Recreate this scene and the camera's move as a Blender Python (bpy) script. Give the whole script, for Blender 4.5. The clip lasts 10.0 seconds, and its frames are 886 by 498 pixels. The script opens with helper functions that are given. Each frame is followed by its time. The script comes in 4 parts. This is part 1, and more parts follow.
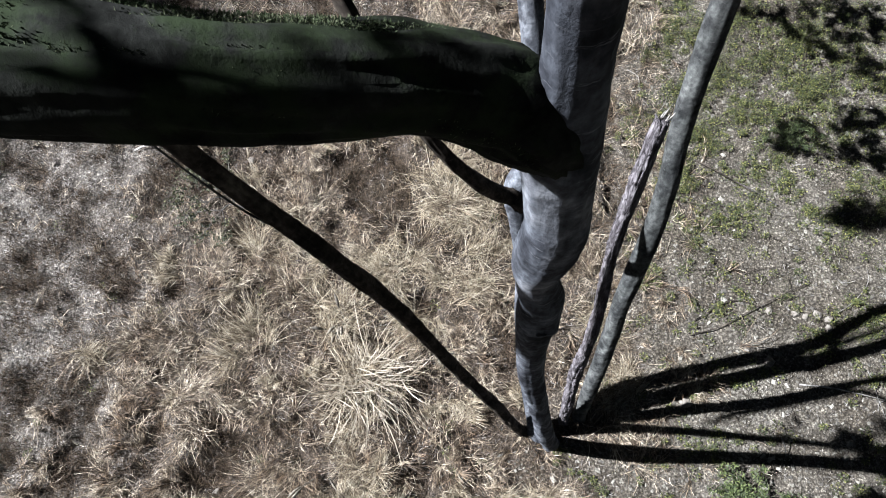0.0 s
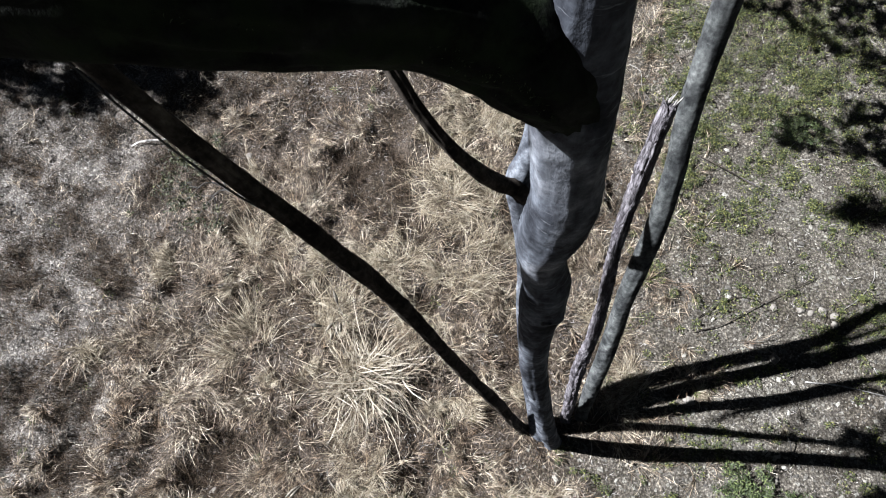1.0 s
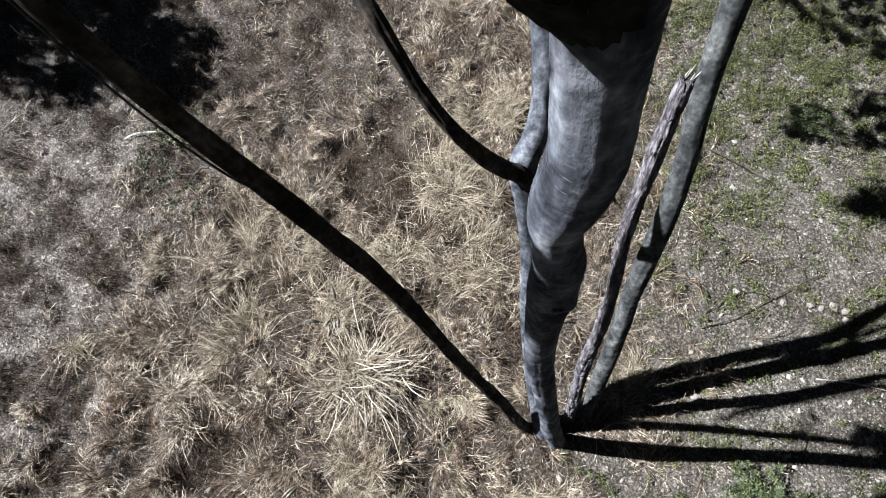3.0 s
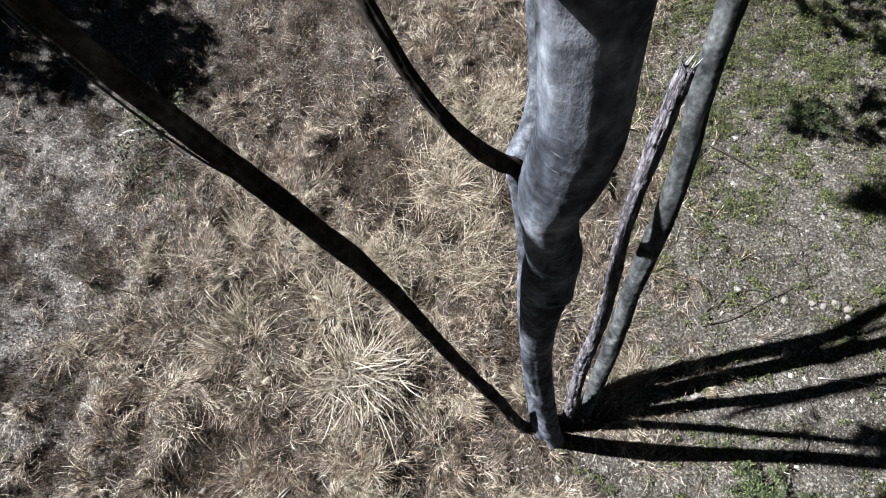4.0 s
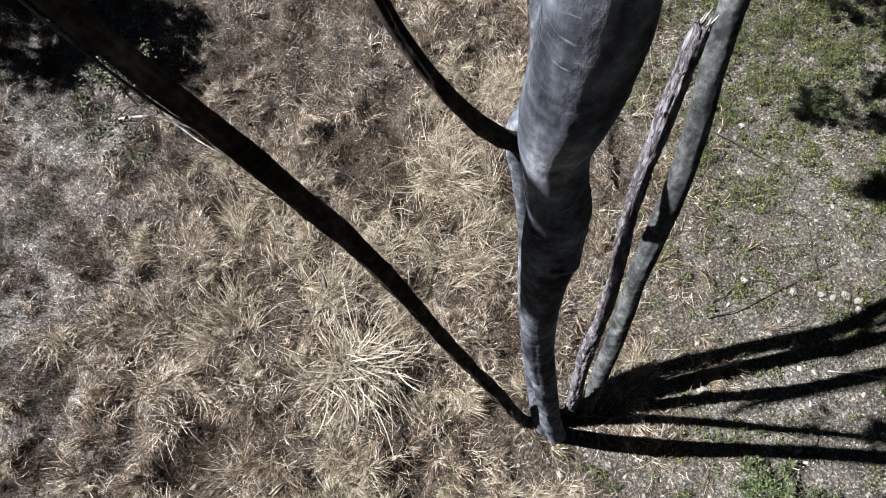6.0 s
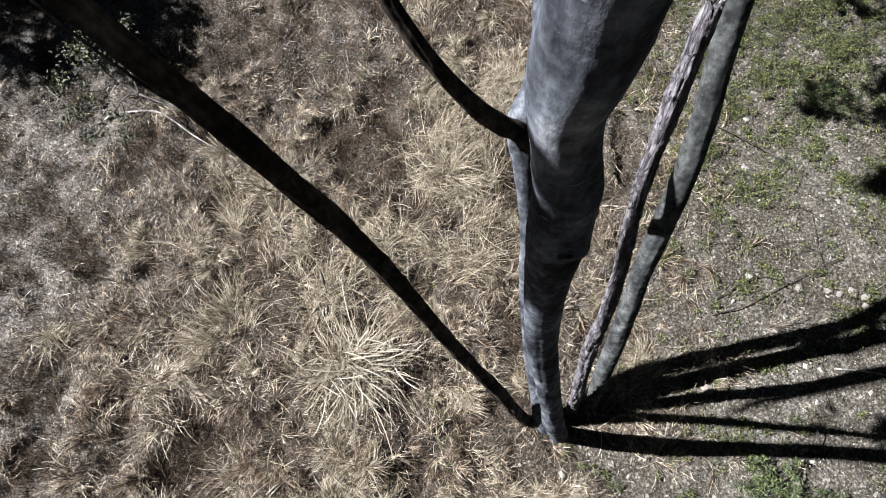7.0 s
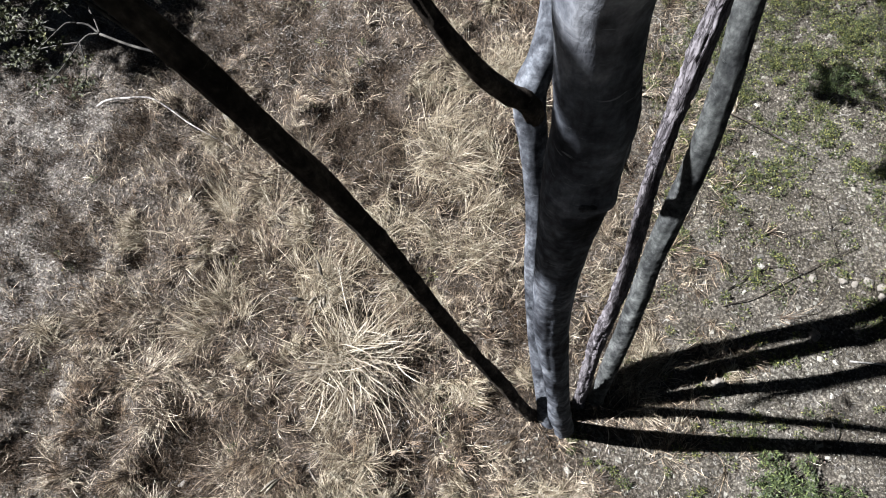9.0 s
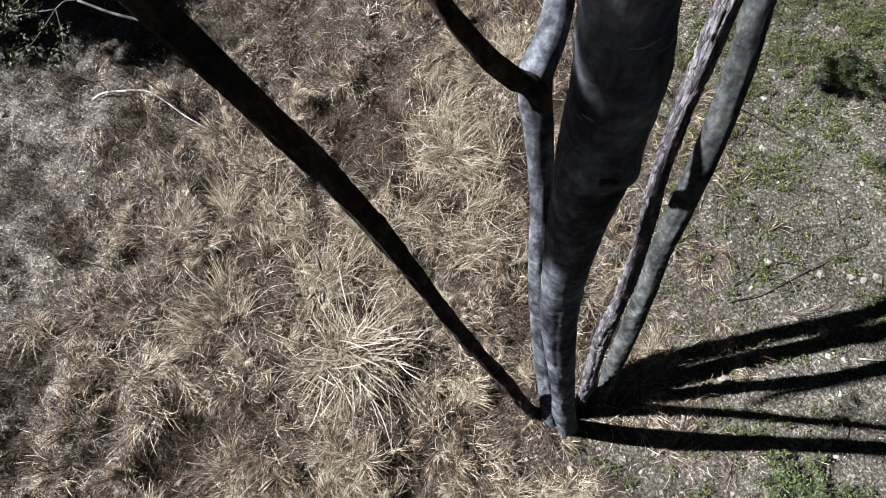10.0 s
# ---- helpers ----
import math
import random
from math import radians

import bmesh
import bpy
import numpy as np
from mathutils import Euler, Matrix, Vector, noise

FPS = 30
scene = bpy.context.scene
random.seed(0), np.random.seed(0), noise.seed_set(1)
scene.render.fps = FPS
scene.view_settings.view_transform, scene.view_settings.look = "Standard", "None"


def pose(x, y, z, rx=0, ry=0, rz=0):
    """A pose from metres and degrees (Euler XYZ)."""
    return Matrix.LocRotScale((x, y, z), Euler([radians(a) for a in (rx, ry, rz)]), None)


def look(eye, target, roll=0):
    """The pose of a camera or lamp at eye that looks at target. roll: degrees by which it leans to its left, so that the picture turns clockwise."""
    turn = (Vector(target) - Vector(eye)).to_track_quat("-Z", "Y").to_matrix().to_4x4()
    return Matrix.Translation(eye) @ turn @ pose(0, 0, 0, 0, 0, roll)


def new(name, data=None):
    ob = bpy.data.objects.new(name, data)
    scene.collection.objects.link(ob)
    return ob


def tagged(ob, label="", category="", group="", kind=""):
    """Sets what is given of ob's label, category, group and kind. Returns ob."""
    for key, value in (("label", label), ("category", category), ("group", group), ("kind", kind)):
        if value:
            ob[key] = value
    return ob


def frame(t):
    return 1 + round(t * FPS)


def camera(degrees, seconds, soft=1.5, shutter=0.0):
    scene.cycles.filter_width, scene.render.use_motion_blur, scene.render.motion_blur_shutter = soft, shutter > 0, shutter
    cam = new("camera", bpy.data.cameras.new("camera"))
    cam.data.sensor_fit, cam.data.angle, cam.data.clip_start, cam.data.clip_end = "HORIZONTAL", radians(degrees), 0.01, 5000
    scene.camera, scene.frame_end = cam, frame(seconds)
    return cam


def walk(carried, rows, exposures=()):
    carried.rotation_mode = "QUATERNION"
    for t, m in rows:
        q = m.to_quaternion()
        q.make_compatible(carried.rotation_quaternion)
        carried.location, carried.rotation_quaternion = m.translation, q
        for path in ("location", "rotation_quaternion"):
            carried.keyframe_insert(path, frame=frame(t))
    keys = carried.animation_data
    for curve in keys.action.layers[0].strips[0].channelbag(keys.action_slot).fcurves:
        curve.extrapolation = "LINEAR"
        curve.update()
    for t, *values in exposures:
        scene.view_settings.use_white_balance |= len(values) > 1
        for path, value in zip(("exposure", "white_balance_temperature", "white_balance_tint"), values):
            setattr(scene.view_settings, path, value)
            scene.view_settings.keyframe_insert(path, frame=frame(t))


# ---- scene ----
cam = camera(73.6, 10.0, soft=1.0)
PATH = [
    (0, (-0.664, -0.589, 5.552), (-0.773, 0.071, 3.667), -9.8),
    (0.5, (-0.663, -0.597, 5.508), (-0.773, 0.063, 3.623), -9.9),
    (1, (-0.668, -0.603, 5.47), (-0.778, 0.058, 3.586), -9.9),
    (1.5, (-0.673, -0.6, 5.435), (-0.784, 0.06, 3.55), -10.0),
    (2, (-0.676, -0.6, 5.399), (-0.788, 0.06, 3.514), -10.1),
    (2.5, (-0.681, -0.602, 5.36), (-0.793, 0.057, 3.475), -10.1),
    (4, (-0.657, -0.597, 5.252), (-0.769, 0.06, 3.366), -10.2),
    (4.5, (-0.646, -0.597, 5.218), (-0.758, 0.059, 3.332), -10.2),
    (5, (-0.637, -0.602, 5.181), (-0.75, 0.053, 3.295), -10.3),
    (5.5, (-0.642, -0.619, 5.134), (-0.756, 0.034, 3.247), -10.4),
    (7, (-0.651, -0.621, 4.997), (-0.765, 0.03, 3.109), -10.5),
    (7.5, (-0.651, -0.616, 4.955), (-0.765, 0.033, 3.066), -10.6),
    (8, (-0.656, -0.614, 4.912), (-0.772, 0.034, 3.024), -10.7),
    (8.5, (-0.659, -0.622, 4.867), (-0.775, 0.023, 2.978), -10.8),
    (9, (-0.663, -0.64, 4.818), (-0.781, 0.005, 2.929), -10.9),
    (9.5, (-0.669, -0.647, 4.772), (-0.786, -0.002, 2.882), -10.9),
    (10, (-0.676, -0.64, 4.728), (-0.795, 0.001, 2.837), -11.0),
]
EXPOSURES = [(0.0, 2.64, 6090, 10), (1.0, 2.58, 6090, 10), (3.9, 2.54, 6090, 10), (4.8, 2.54, 6270, 10), (9.5, 2.52, 6270, 10), (10.0, 2.42, 6270, 10)]
walk(cam, [(t, look(eye, target, roll)) for t, eye, target, roll in PATH], EXPOSURES)

# ---- light: a high sun in a clear sky, shadows fall towards +x ----
SUN_TO = Vector((-0.93, 0.135, 1.0)).normalized()
world = bpy.data.worlds.new("sky")
scene.world = world
world.use_nodes = True
wn = world.node_tree.nodes
sky = wn.new("ShaderNodeTexSky")
sky.sky_type = "NISHITA"
sky.sun_disc = False
sky.sun_elevation = math.asin(SUN_TO.z)
sky.sun_rotation = math.atan2(SUN_TO.x, SUN_TO.y)
wn["Background"].inputs["Strength"].default_value = 0.004
world.node_tree.links.new(sky.outputs["Color"], wn["Background"].inputs["Color"])
sun_data = bpy.data.lights.new("sun", "SUN")
sun_data.energy = 5.0
sun_data.angle = radians(0.53)
sun_data.color = (1.0, 0.985, 0.97)
sun = new("sun", sun_data)
sun.matrix_world = look(SUN_TO * 30, (0, 0, 0))


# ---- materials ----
TONE = 0.27  # scales every base colour down, so that bounce light fills the shade less


class Mat:
    """A node material with short calls for its nodes."""

    def __init__(self, name, rough=0.95, spec=0.08):
        self.m = bpy.data.materials.new(name)
        self.m.use_nodes = True
        self.n, self.l = self.m.node_tree.nodes, self.m.node_tree.links
        self.p = self.n["Principled BSDF"]
        self.p.inputs["Roughness"].default_value = rough
        self.p.inputs["Specular IOR Level"].default_value = spec
        self.geo = self.n.new("ShaderNodeNewGeometry")

    def pos(self, sx=1.0, sy=1.0, sz=1.0):
        v = self.n.new("ShaderNodeVectorMath")
        v.operation = "MULTIPLY"
        v.inputs[1].default_value = (sx, sy, sz)
        self.l.new(self.geo.outputs["Position"], v.inputs[0])
        return v.outputs[0]

    def noise(self, scale, detail=4.0, rough=0.6, vec=None):
        t = self.n.new("ShaderNodeTexNoise")
        t.inputs["Scale"].default_value = scale
        t.inputs["Detail"].default_value = detail
        t.inputs["Roughness"].default_value = rough
        self.l.new(vec if vec else self.geo.outputs["Position"], t.inputs["Vector"])
        return t.outputs["Fac"]

    def cells(self, scale, feature="F1", out="Distance"):
        t = self.n.new("ShaderNodeTexVoronoi")
        t.feature = feature
        t.inputs["Scale"].default_value = scale
        self.l.new(self.geo.outputs["Position"], t.inputs["Vector"])
        return t.outputs[out]

    def ramp(self, fac, stops):
        r = self.n.new("ShaderNodeValToRGB")
        e = r.color_ramp.elements
        while len(e) < len(stops):
            e.new(0.5)
        for k, (at, c) in enumerate(stops):
            e[k].position = at
            e[k].color = (c, c, c, 1) if isinstance(c, float) else (*c, 1)
        self.l.new(fac, r.inputs["Fac"])
        return r.outputs["Color"]

    def mix(self, fac, a, b, kind="MIX"):
        x = self.n.new("ShaderNodeMix")
        x.data_type = "RGBA"
        x.blend_type = kind
        for sock, v in ((x.inputs[0], fac), (x.inputs[6], a), (x.inputs[7], b)):
            if isinstance(v, (int, float)):
                sock.default_value = v
            elif isinstance(v, tuple):
                sock.default_value = (*v, 1)
            else:
                self.l.new(v, sock)
        return x.outputs[2]

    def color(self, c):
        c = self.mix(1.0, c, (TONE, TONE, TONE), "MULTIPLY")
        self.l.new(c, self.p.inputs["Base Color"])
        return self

    def bump(self, height, strength=0.5, distance=0.01):
        b = self.n.new("ShaderNodeBump")
        b.inputs["Strength"].default_value = strength
        b.inputs["Distance"].default_value = distance
        self.l.new(height, b.inputs["Height"])
        self.l.new(b.outputs["Normal"], self.p.inputs["Normal"])
        return self


def soil_material():
    m = Mat("soil")
    fine = m.noise(38, 6, 0.78)
    base = m.ramp(fine, [(0.3, (0.05, 0.048, 0.046)), (0.5, (0.185, 0.177, 0.169)), (0.70, (0.80, 0.78, 0.745))])
    wide = m.ramp(m.noise(0.9, 5), [(0.36, (0.62, 0.58, 0.55)), (0.62, (1.12, 1.12, 1.14))])
    base = m.mix(0.9, base, wide, "MULTIPLY")
    grit = m.ramp(m.cells(48), [(0.0, (1.35, 1.33, 1.3)), (0.35, (1.0, 1.0, 1.0)), (0.7, (0.45, 0.43, 0.41))])
    base = m.mix(0.8, base, grit, "MULTIPLY")
    # brown humus on the side of the grass, pale dusty crust in patches on the gravel
    split = m.n.new("ShaderNodeSeparateXYZ")
    m.l.new(m.geo.outputs["Position"], split.inputs[0])
    side = m.n.new("ShaderNodeMath")
    side.operation = "MULTIPLY_ADD"
    m.l.new(m.noise(1.6, 4), side.inputs[0])
    side.inputs[1].default_value = 1.2
    m.l.new(split.outputs["X"], side.inputs[2])
    span = m.n.new("ShaderNodeMapRange")
    m.l.new(side.outputs[0], span.inputs["Value"])
    span.inputs["From Min"].default_value = -4.6
    span.inputs["From Max"].default_value = 1.35
    earth = m.ramp(span.outputs[0], [(0.0, (1.48, 1.46, 1.46)), (0.16, (1.46, 1.42, 1.40)), (0.36, (0.74, 0.64, 0.565)), (0.86, (0.56, 0.48, 0.415)), (1.0, (0.98, 0.955, 0.895))])
    base = m.mix(1.0, base, earth, "MULTIPLY")
    crust = m.ramp(m.noise(4.5, 5, 0.65), [(0.42, (0.68, 0.66, 0.60)), (0.52, (1.0, 0.99, 0.94)), (0.64, (1.45, 1.43, 1.36))])
    base = m.mix(0.85, base, crust, "MULTIPLY")
    return m.color(base).bump(m.mix(0.5, m.cells(48), fine), 0.9, 0.02).m


def island_material(name, stops, rough=0.75, spec=0.2, glow=0.0, patch=None):
    """Colour picked piece by piece, with broad patches laid over it."""
    m = Mat(name, rough, spec)
    c = m.ramp(m.geo.outputs["Random Per Island"], stops)
    if patch:
        c = m.mix(1.0, c, m.ramp(m.noise(patch[0], 4), [(0.36, patch[1]), (0.64, patch[2])]), "MULTIPLY")
        if len(patch) > 3:
            c = m.mix(1.0, c, m.ramp(m.noise(patch[3], 2), [(0.40, patch[4]), (0.58, patch[5])]), "MULTIPLY")
    m.color(c)
    if glow:
        m.p.inputs["Transmission Weight"].default_value = 0.0
        t = m.n.new("ShaderNodeBsdfTranslucent")
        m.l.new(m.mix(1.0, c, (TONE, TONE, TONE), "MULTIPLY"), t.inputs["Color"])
        s = m.n.new("ShaderNodeMixShader")
        s.inputs[0].default_value = glow
        m.l.new(m.p.outputs[0], s.inputs[1])
        m.l.new(t.outputs[0], s.inputs[2])
        m.l.new(s.outputs[0], m.n["Material Output"].inputs["Surface"])
    return m.m


def bark_material(name, dark, mid, pale, streak=1.0, moss=None, bump=0.5):
    m = Mat(name, 0.95, 0.04)
    broad = m.noise(9, 6, 0.65, m.pos(1, 1, 0.35))
    fine = m.noise(70, 5, 0.7, m.pos(1, 1, 0.55))
    c = m.ramp(broad, [(0.30, dark), (0.50, mid), (0.72, pale)])
    blot = m.noise(13, 5, 0.6, m.pos(1, 1, 0.8))
    c = m.mix(0.8, c, m.ramp(blot, [(0.38, (0.34, 0.34, 0.36)), (0.50, (0.85, 0.85, 0.86)), (0.62, (1.28, 1.28, 1.28))]), "MULTIPLY")
    c = m.mix(0.5 * streak, c, m.ramp(fine, [(0.3, (0.45, 0.45, 0.47)), (0.6, (1.15, 1.15, 1.15))]), "MULTIPLY")
    mottle = m.noise(34, 5, 0.65)
    c = m.mix(0.7, c, m.ramp(mottle, [(0.36, (0.50, 0.50, 0.51)), (0.50, (0.95, 0.95, 0.95)), (0.64, (1.5, 1.5, 1.48))]), "MULTIPLY")
    across = m.noise(17, 4, 0.6, m.pos(0.8, 0.8, 1.8))
    c = m.mix(0.3, c, m.ramp(across, [(0.34, (0.55, 0.55, 0.56)), (0.56, (1.1, 1.1, 1.1))]), "MULTIPLY")
    fine = m.mix(0.2, fine, across)
    fleck = m.noise(30, 4, 0.7, m.pos(0.45, 0.45, 3.2))
    c = m.mix(m.ramp(fleck, [(0.62, (0.0, 0.0, 0.0)), (0.70, (0.55, 0.55, 0.55))]), c, pale)
    crack = m.noise(22, 5, 0.75, m.pos(0.35, 0.35, 2.6))
    c = m.mix(0.5, c, m.ramp(crack, [(0.30, (0.25, 0.25, 0.27)), (0.40, (1.0, 1.0, 1.0))]), "MULTIPLY")
    run = m.noise(11, 5, 0.6, m.pos(1, 1, 0.16))
    c = m.mix(0.55 * streak, c, m.ramp(run, [(0.36, (0.30, 0.30, 0.33)), (0.52, (1.0, 1.0, 1.0))]), "MULTIPLY")
    if moss:
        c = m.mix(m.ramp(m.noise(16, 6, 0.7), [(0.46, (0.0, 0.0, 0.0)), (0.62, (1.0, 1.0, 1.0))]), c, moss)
    return m.color(c).bump(m.mix(0.5, broad, fine), bump, 0.004).m


SOIL = soil_material()
# the fine patches put lit and shaded locks into the straw's colour
STRAW = island_material("dry_straw", [(0.0, (0.035, 0.026, 0.018)), (0.34, (0.215, 0.166, 0.120)), (0.58, (0.68, 0.59, 0.478)), (1.0, (1.0, 0.945, 0.84))],
                        0.6, 0.3, 0.15, (4.2, (0.52, 0.42, 0.335), (1.32, 1.31, 1.27), 20.0, (0.34, 0.295, 0.25), (1.36, 1.35, 1.31)))
SOFT_STRAW = island_material("soft_straw", [(0.0, (0.075, 0.057, 0.038)), (0.3, (0.36, 0.295, 0.205)), (0.65, (0.79, 0.695, 0.535)), (1.0, (1.0, 0.935, 0.78))], 0.6, 0.15, 0.12, (14.0, (0.55, 0.50, 0.44), (1.22, 1.21, 1.19)))
PALE_STRAW_BLADE = Mat("pale_straw_blade", 0.55, 0.35)
OBJ = PALE_STRAW_BLADE.n.new("ShaderNodeObjectInfo")
PALE_STRAW_BLADE = PALE_STRAW_BLADE.color(PALE_STRAW_BLADE.ramp(OBJ.outputs["Random"], [(0.0, (0.24, 0.19, 0.13)), (0.4, (0.53, 0.455, 0.345)), (1.0, (0.82, 0.735, 0.595))])).m
LITTER = island_material("litter", [(0.0, (0.035, 0.032, 0.03)), (0.6, (0.31, 0.28, 0.265)), (1.0, (0.74, 0.71, 0.68))], 0.85, 0.15)
LEAF_FLAKE = island_material("withered_leaf", [(0.0, (0.10, 0.085, 0.07)), (0.5, (0.30, 0.26, 0.215)), (0.85, (0.52, 0.47, 0.40)), (1.0, (0.80, 0.76, 0.68))], 0.75, 0.25)
# brown of dead weeds, darkened to carry the shade between tufts as well
DEAD_WEED_SHADE = island_material("dead_weed_shade", [(0.0, (0.028, 0.018, 0.011)), (0.6, (0.125, 0.088, 0.058)), (1.0, (0.33, 0.245, 0.17))], 0.85, 0.15)
GREEN = island_material("weed_leaf", [(0.0, (0.03, 0.05, 0.014)), (0.5, (0.125, 0.16, 0.055)), (0.85, (0.295, 0.315, 0.095)), (1.0, (0.56, 0.55, 0.17))], 0.6, 0.3, 0.3)
DARK_GREEN = island_material("shrub_leaf", [(0.0, (0.03, 0.052, 0.018)), (0.6, (0.125, 0.18, 0.062)), (1.0, (0.38, 0.46, 0.17))], 0.55, 0.35, 0.25)
MAT_LEAF = island_material("mat_leaf", [(0.0, (0.035, 0.045, 0.02)), (0.4, (0.13, 0.145, 0.06)), (0.7, (0.24, 0.24, 0.125)), (0.86, (0.34, 0.29, 0.20)), (1.0, (0.62, 0.57, 0.45))], 0.7, 0.2)
OLIVE_LEAF = island_material("olive_leaf", [(0.0, (0.035, 0.042, 0.022)), (0.6, (0.11, 0.125, 0.066)), (0.93, (0.22, 0.23, 0.125)), (1.0, (0.58, 0.58, 0.27))], 0.6, 0.25, 0.2)
CROWN_LEAF = island_material("crown_leaf", [(0.0, (0.03, 0.05, 0.018)), (0.6, (0.065, 0.095, 0.035)), (1.0, (0.16, 0.19, 0.07))], 0.55, 0.35)
CHIP = island_material("stone_chip", [(0.0, (0.13, 0.12, 0.105)), (0.6, (0.30, 0.285, 0.25)), (0.85, (0.46, 0.44, 0.38)), (1.0, (0.74, 0.71, 0.64))], 0.85, 0.25, 0.0, (60, (0.7, 0.7, 0.7), (1.1, 1.1, 1.1)))
PEBBLE = island_material("pebble", [(0.0, (0.08, 0.073, 0.066)), (0.6, (0.22, 0.205, 0.18)), (1.0, (0.42, 0.40, 0.35))], 0.85, 0.25)
BARK = bark_material("grey_bark", (0.088, 0.098, 0.115), (0.235, 0.255, 0.293), (0.50, 0.53, 0.59), 1.0, None, 0.6)
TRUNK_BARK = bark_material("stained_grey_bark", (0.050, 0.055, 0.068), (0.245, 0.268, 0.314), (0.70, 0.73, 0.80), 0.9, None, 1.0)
# mossy bark with the bough's shade put into its near-black colours
SHADED_MOSSY_BARK = bark_material("shaded_mossy_bark", (0.018, 0.020, 0.018), (0.042, 0.046, 0.040), (0.10, 0.106, 0.095), 1.0, (0.045, 0.064, 0.034), 1.0)
MOSS = island_material("moss", [(0.0, (0.05, 0.07, 0.035)), (0.6, (0.12, 0.155, 0.085)), (1.0, (0.30, 0.34, 0.22))], 0.95, 0.04)
BARK_GREEN = bark_material("grey_green_bark", (0.085, 0.092, 0.09), (0.19, 0.202, 0.20), (0.33, 0.342, 0.335), 1.0, None, 1.0)
BARK_BROWN = bark_material("brown_bark", (0.036, 0.031, 0.026), (0.115, 0.098, 0.082), (0.33, 0.285, 0.235), 1.0, None, 1.0)
def dead_material():
    m = Mat("flaking_dead_bark", 0.95, 0.06)
    t = m.n.new("ShaderNodeTexVoronoi")
    t.feature = "DISTANCE_TO_EDGE"
    t.inputs["Scale"].default_value = 36
    bend = m.n.new("ShaderNodeVectorMath")
    bend.operation = "MULTIPLY_ADD"
    wob = m.n.new("ShaderNodeTexNoise")
    wob.inputs["Scale"].default_value = 25
    bend.inputs[1].default_value = (0.05, 0.05, 0.05)
    m.l.new(wob.outputs["Color"], bend.inputs[0])
    m.l.new(m.pos(1, 0.55, 0.3), bend.inputs[2])
    m.l.new(bend.outputs[0], t.inputs["Vector"])
    crack = m.ramp(t.outputs["Distance"], [(0.015, (0.22, 0.21, 0.21)), (0.16, (1.0, 1.0, 1.0))])
    c = m.ramp(m.noise(24, 6, 0.7, m.pos(1, 1, 0.4)), [(0.3, (0.13, 0.118, 0.128)), (0.5, (0.37, 0.343, 0.378)), (0.7, (0.66, 0.625, 0.665))])
    return m.color(m.mix(0.6, c, crack, "MULTIPLY")).bump(m.mix(0.35, crack, m.noise(60, 5)), 1.0, 0.012).m


DEAD_WOOD = dead_material()
BLEACHED = bark_material("bleached_wood", (0.48, 0.45, 0.41), (0.76, 0.73, 0.68), (0.95, 0.92, 0.87))
TWIG_BARK = bark_material("twig_bark", (0.14, 0.135, 0.125), (0.27, 0.26, 0.24), (0.46, 0.45, 0.42))
SCAR = bark_material("crusty_scar", (0.08, 0.083, 0.09), (0.20, 0.204, 0.216), (0.40, 0.40, 0.41), 1.2, None, 1.0)
SEED = bark_material("seed_fluff", (0.42, 0.37, 0.29), (0.62, 0.56, 0.46), (0.82, 0.77, 0.67))
STONE = Mat("stone", 0.85, 0.25)
STONE.color(STONE.mix(0.8, STONE.ramp(STONE.noise(30, 6), [(0.3, (0.25, 0.22, 0.19)), (0.7, (0.52, 0.48, 0.43))]),
                      STONE.ramp(STONE.noise(160, 3), [(0.3, 0.7), (0.7, 1.1)]), "MULTIPLY")).bump(STONE.noise(60, 5), 0.5, 0.008)
STONE = STONE.m

# ---- numbers ----
RNG = np.random.default_rng(7)
TABLE = RNG.random((256, 256))


def field(x, y, scale, shift=0.0, octaves=3):
    """Smooth noise from 0 to 1 over the plan; scale in metres."""
    total, amp, norm = 0.0, 1.0, 0.0
    for o in range(octaves):
        u, v = np.asarray(x) / scale + shift + 17.3 * o + 100, np.asarray(y) / scale + shift * 1.7 + 9.1 * o + 100
        i, j = np.floor(u).astype(int), np.floor(v).astype(int)
        f, g = u - i, v - j
        f, g = f * f * (3 - 2 * f), g * g * (3 - 2 * g)
        a, b = TABLE[i % 256, j % 256], TABLE[(i + 1) % 256, j % 256]
        c, d = TABLE[i % 256, (j + 1) % 256], TABLE[(i + 1) % 256, (j + 1) % 256]
        total = total + amp * ((a * (1 - f) + b * f) * (1 - g) + (c * (1 - f) + d * f) * g)
        norm += amp
        amp, scale = amp * 0.5, scale * 0.5
    return total / norm


def smooth(v, lo, hi):
    k = np.clip((v - lo) / (hi - lo), 0, 1)
    return k * k * (3 - 2 * k)


def height(x, y):
    """The ground's relief."""
    x, y = np.asarray(x, float), np.asarray(y, float)
    near = 1 - smooth(np.hypot(x + 0.8, y - 1.5), 9, 16)
    h = 0.10 * (field(x, y, 1.3, 3.0) - 0.5) + (0.19 - 0.150 * green_side(x, y)) * (field(x, y, 0.26, 8.0) - 0.5) + 0.012 * (field(x, y, 0.06, 5.0, 2) - 0.5)
    calm = smooth(np.hypot(x - 0.05, y + 0.35), 0.3, 0.9)
    return (h - 0.07 * hollow(x, y) * (1 - grey_side(x, y))) * near * (0.15 + 0.85 * calm)


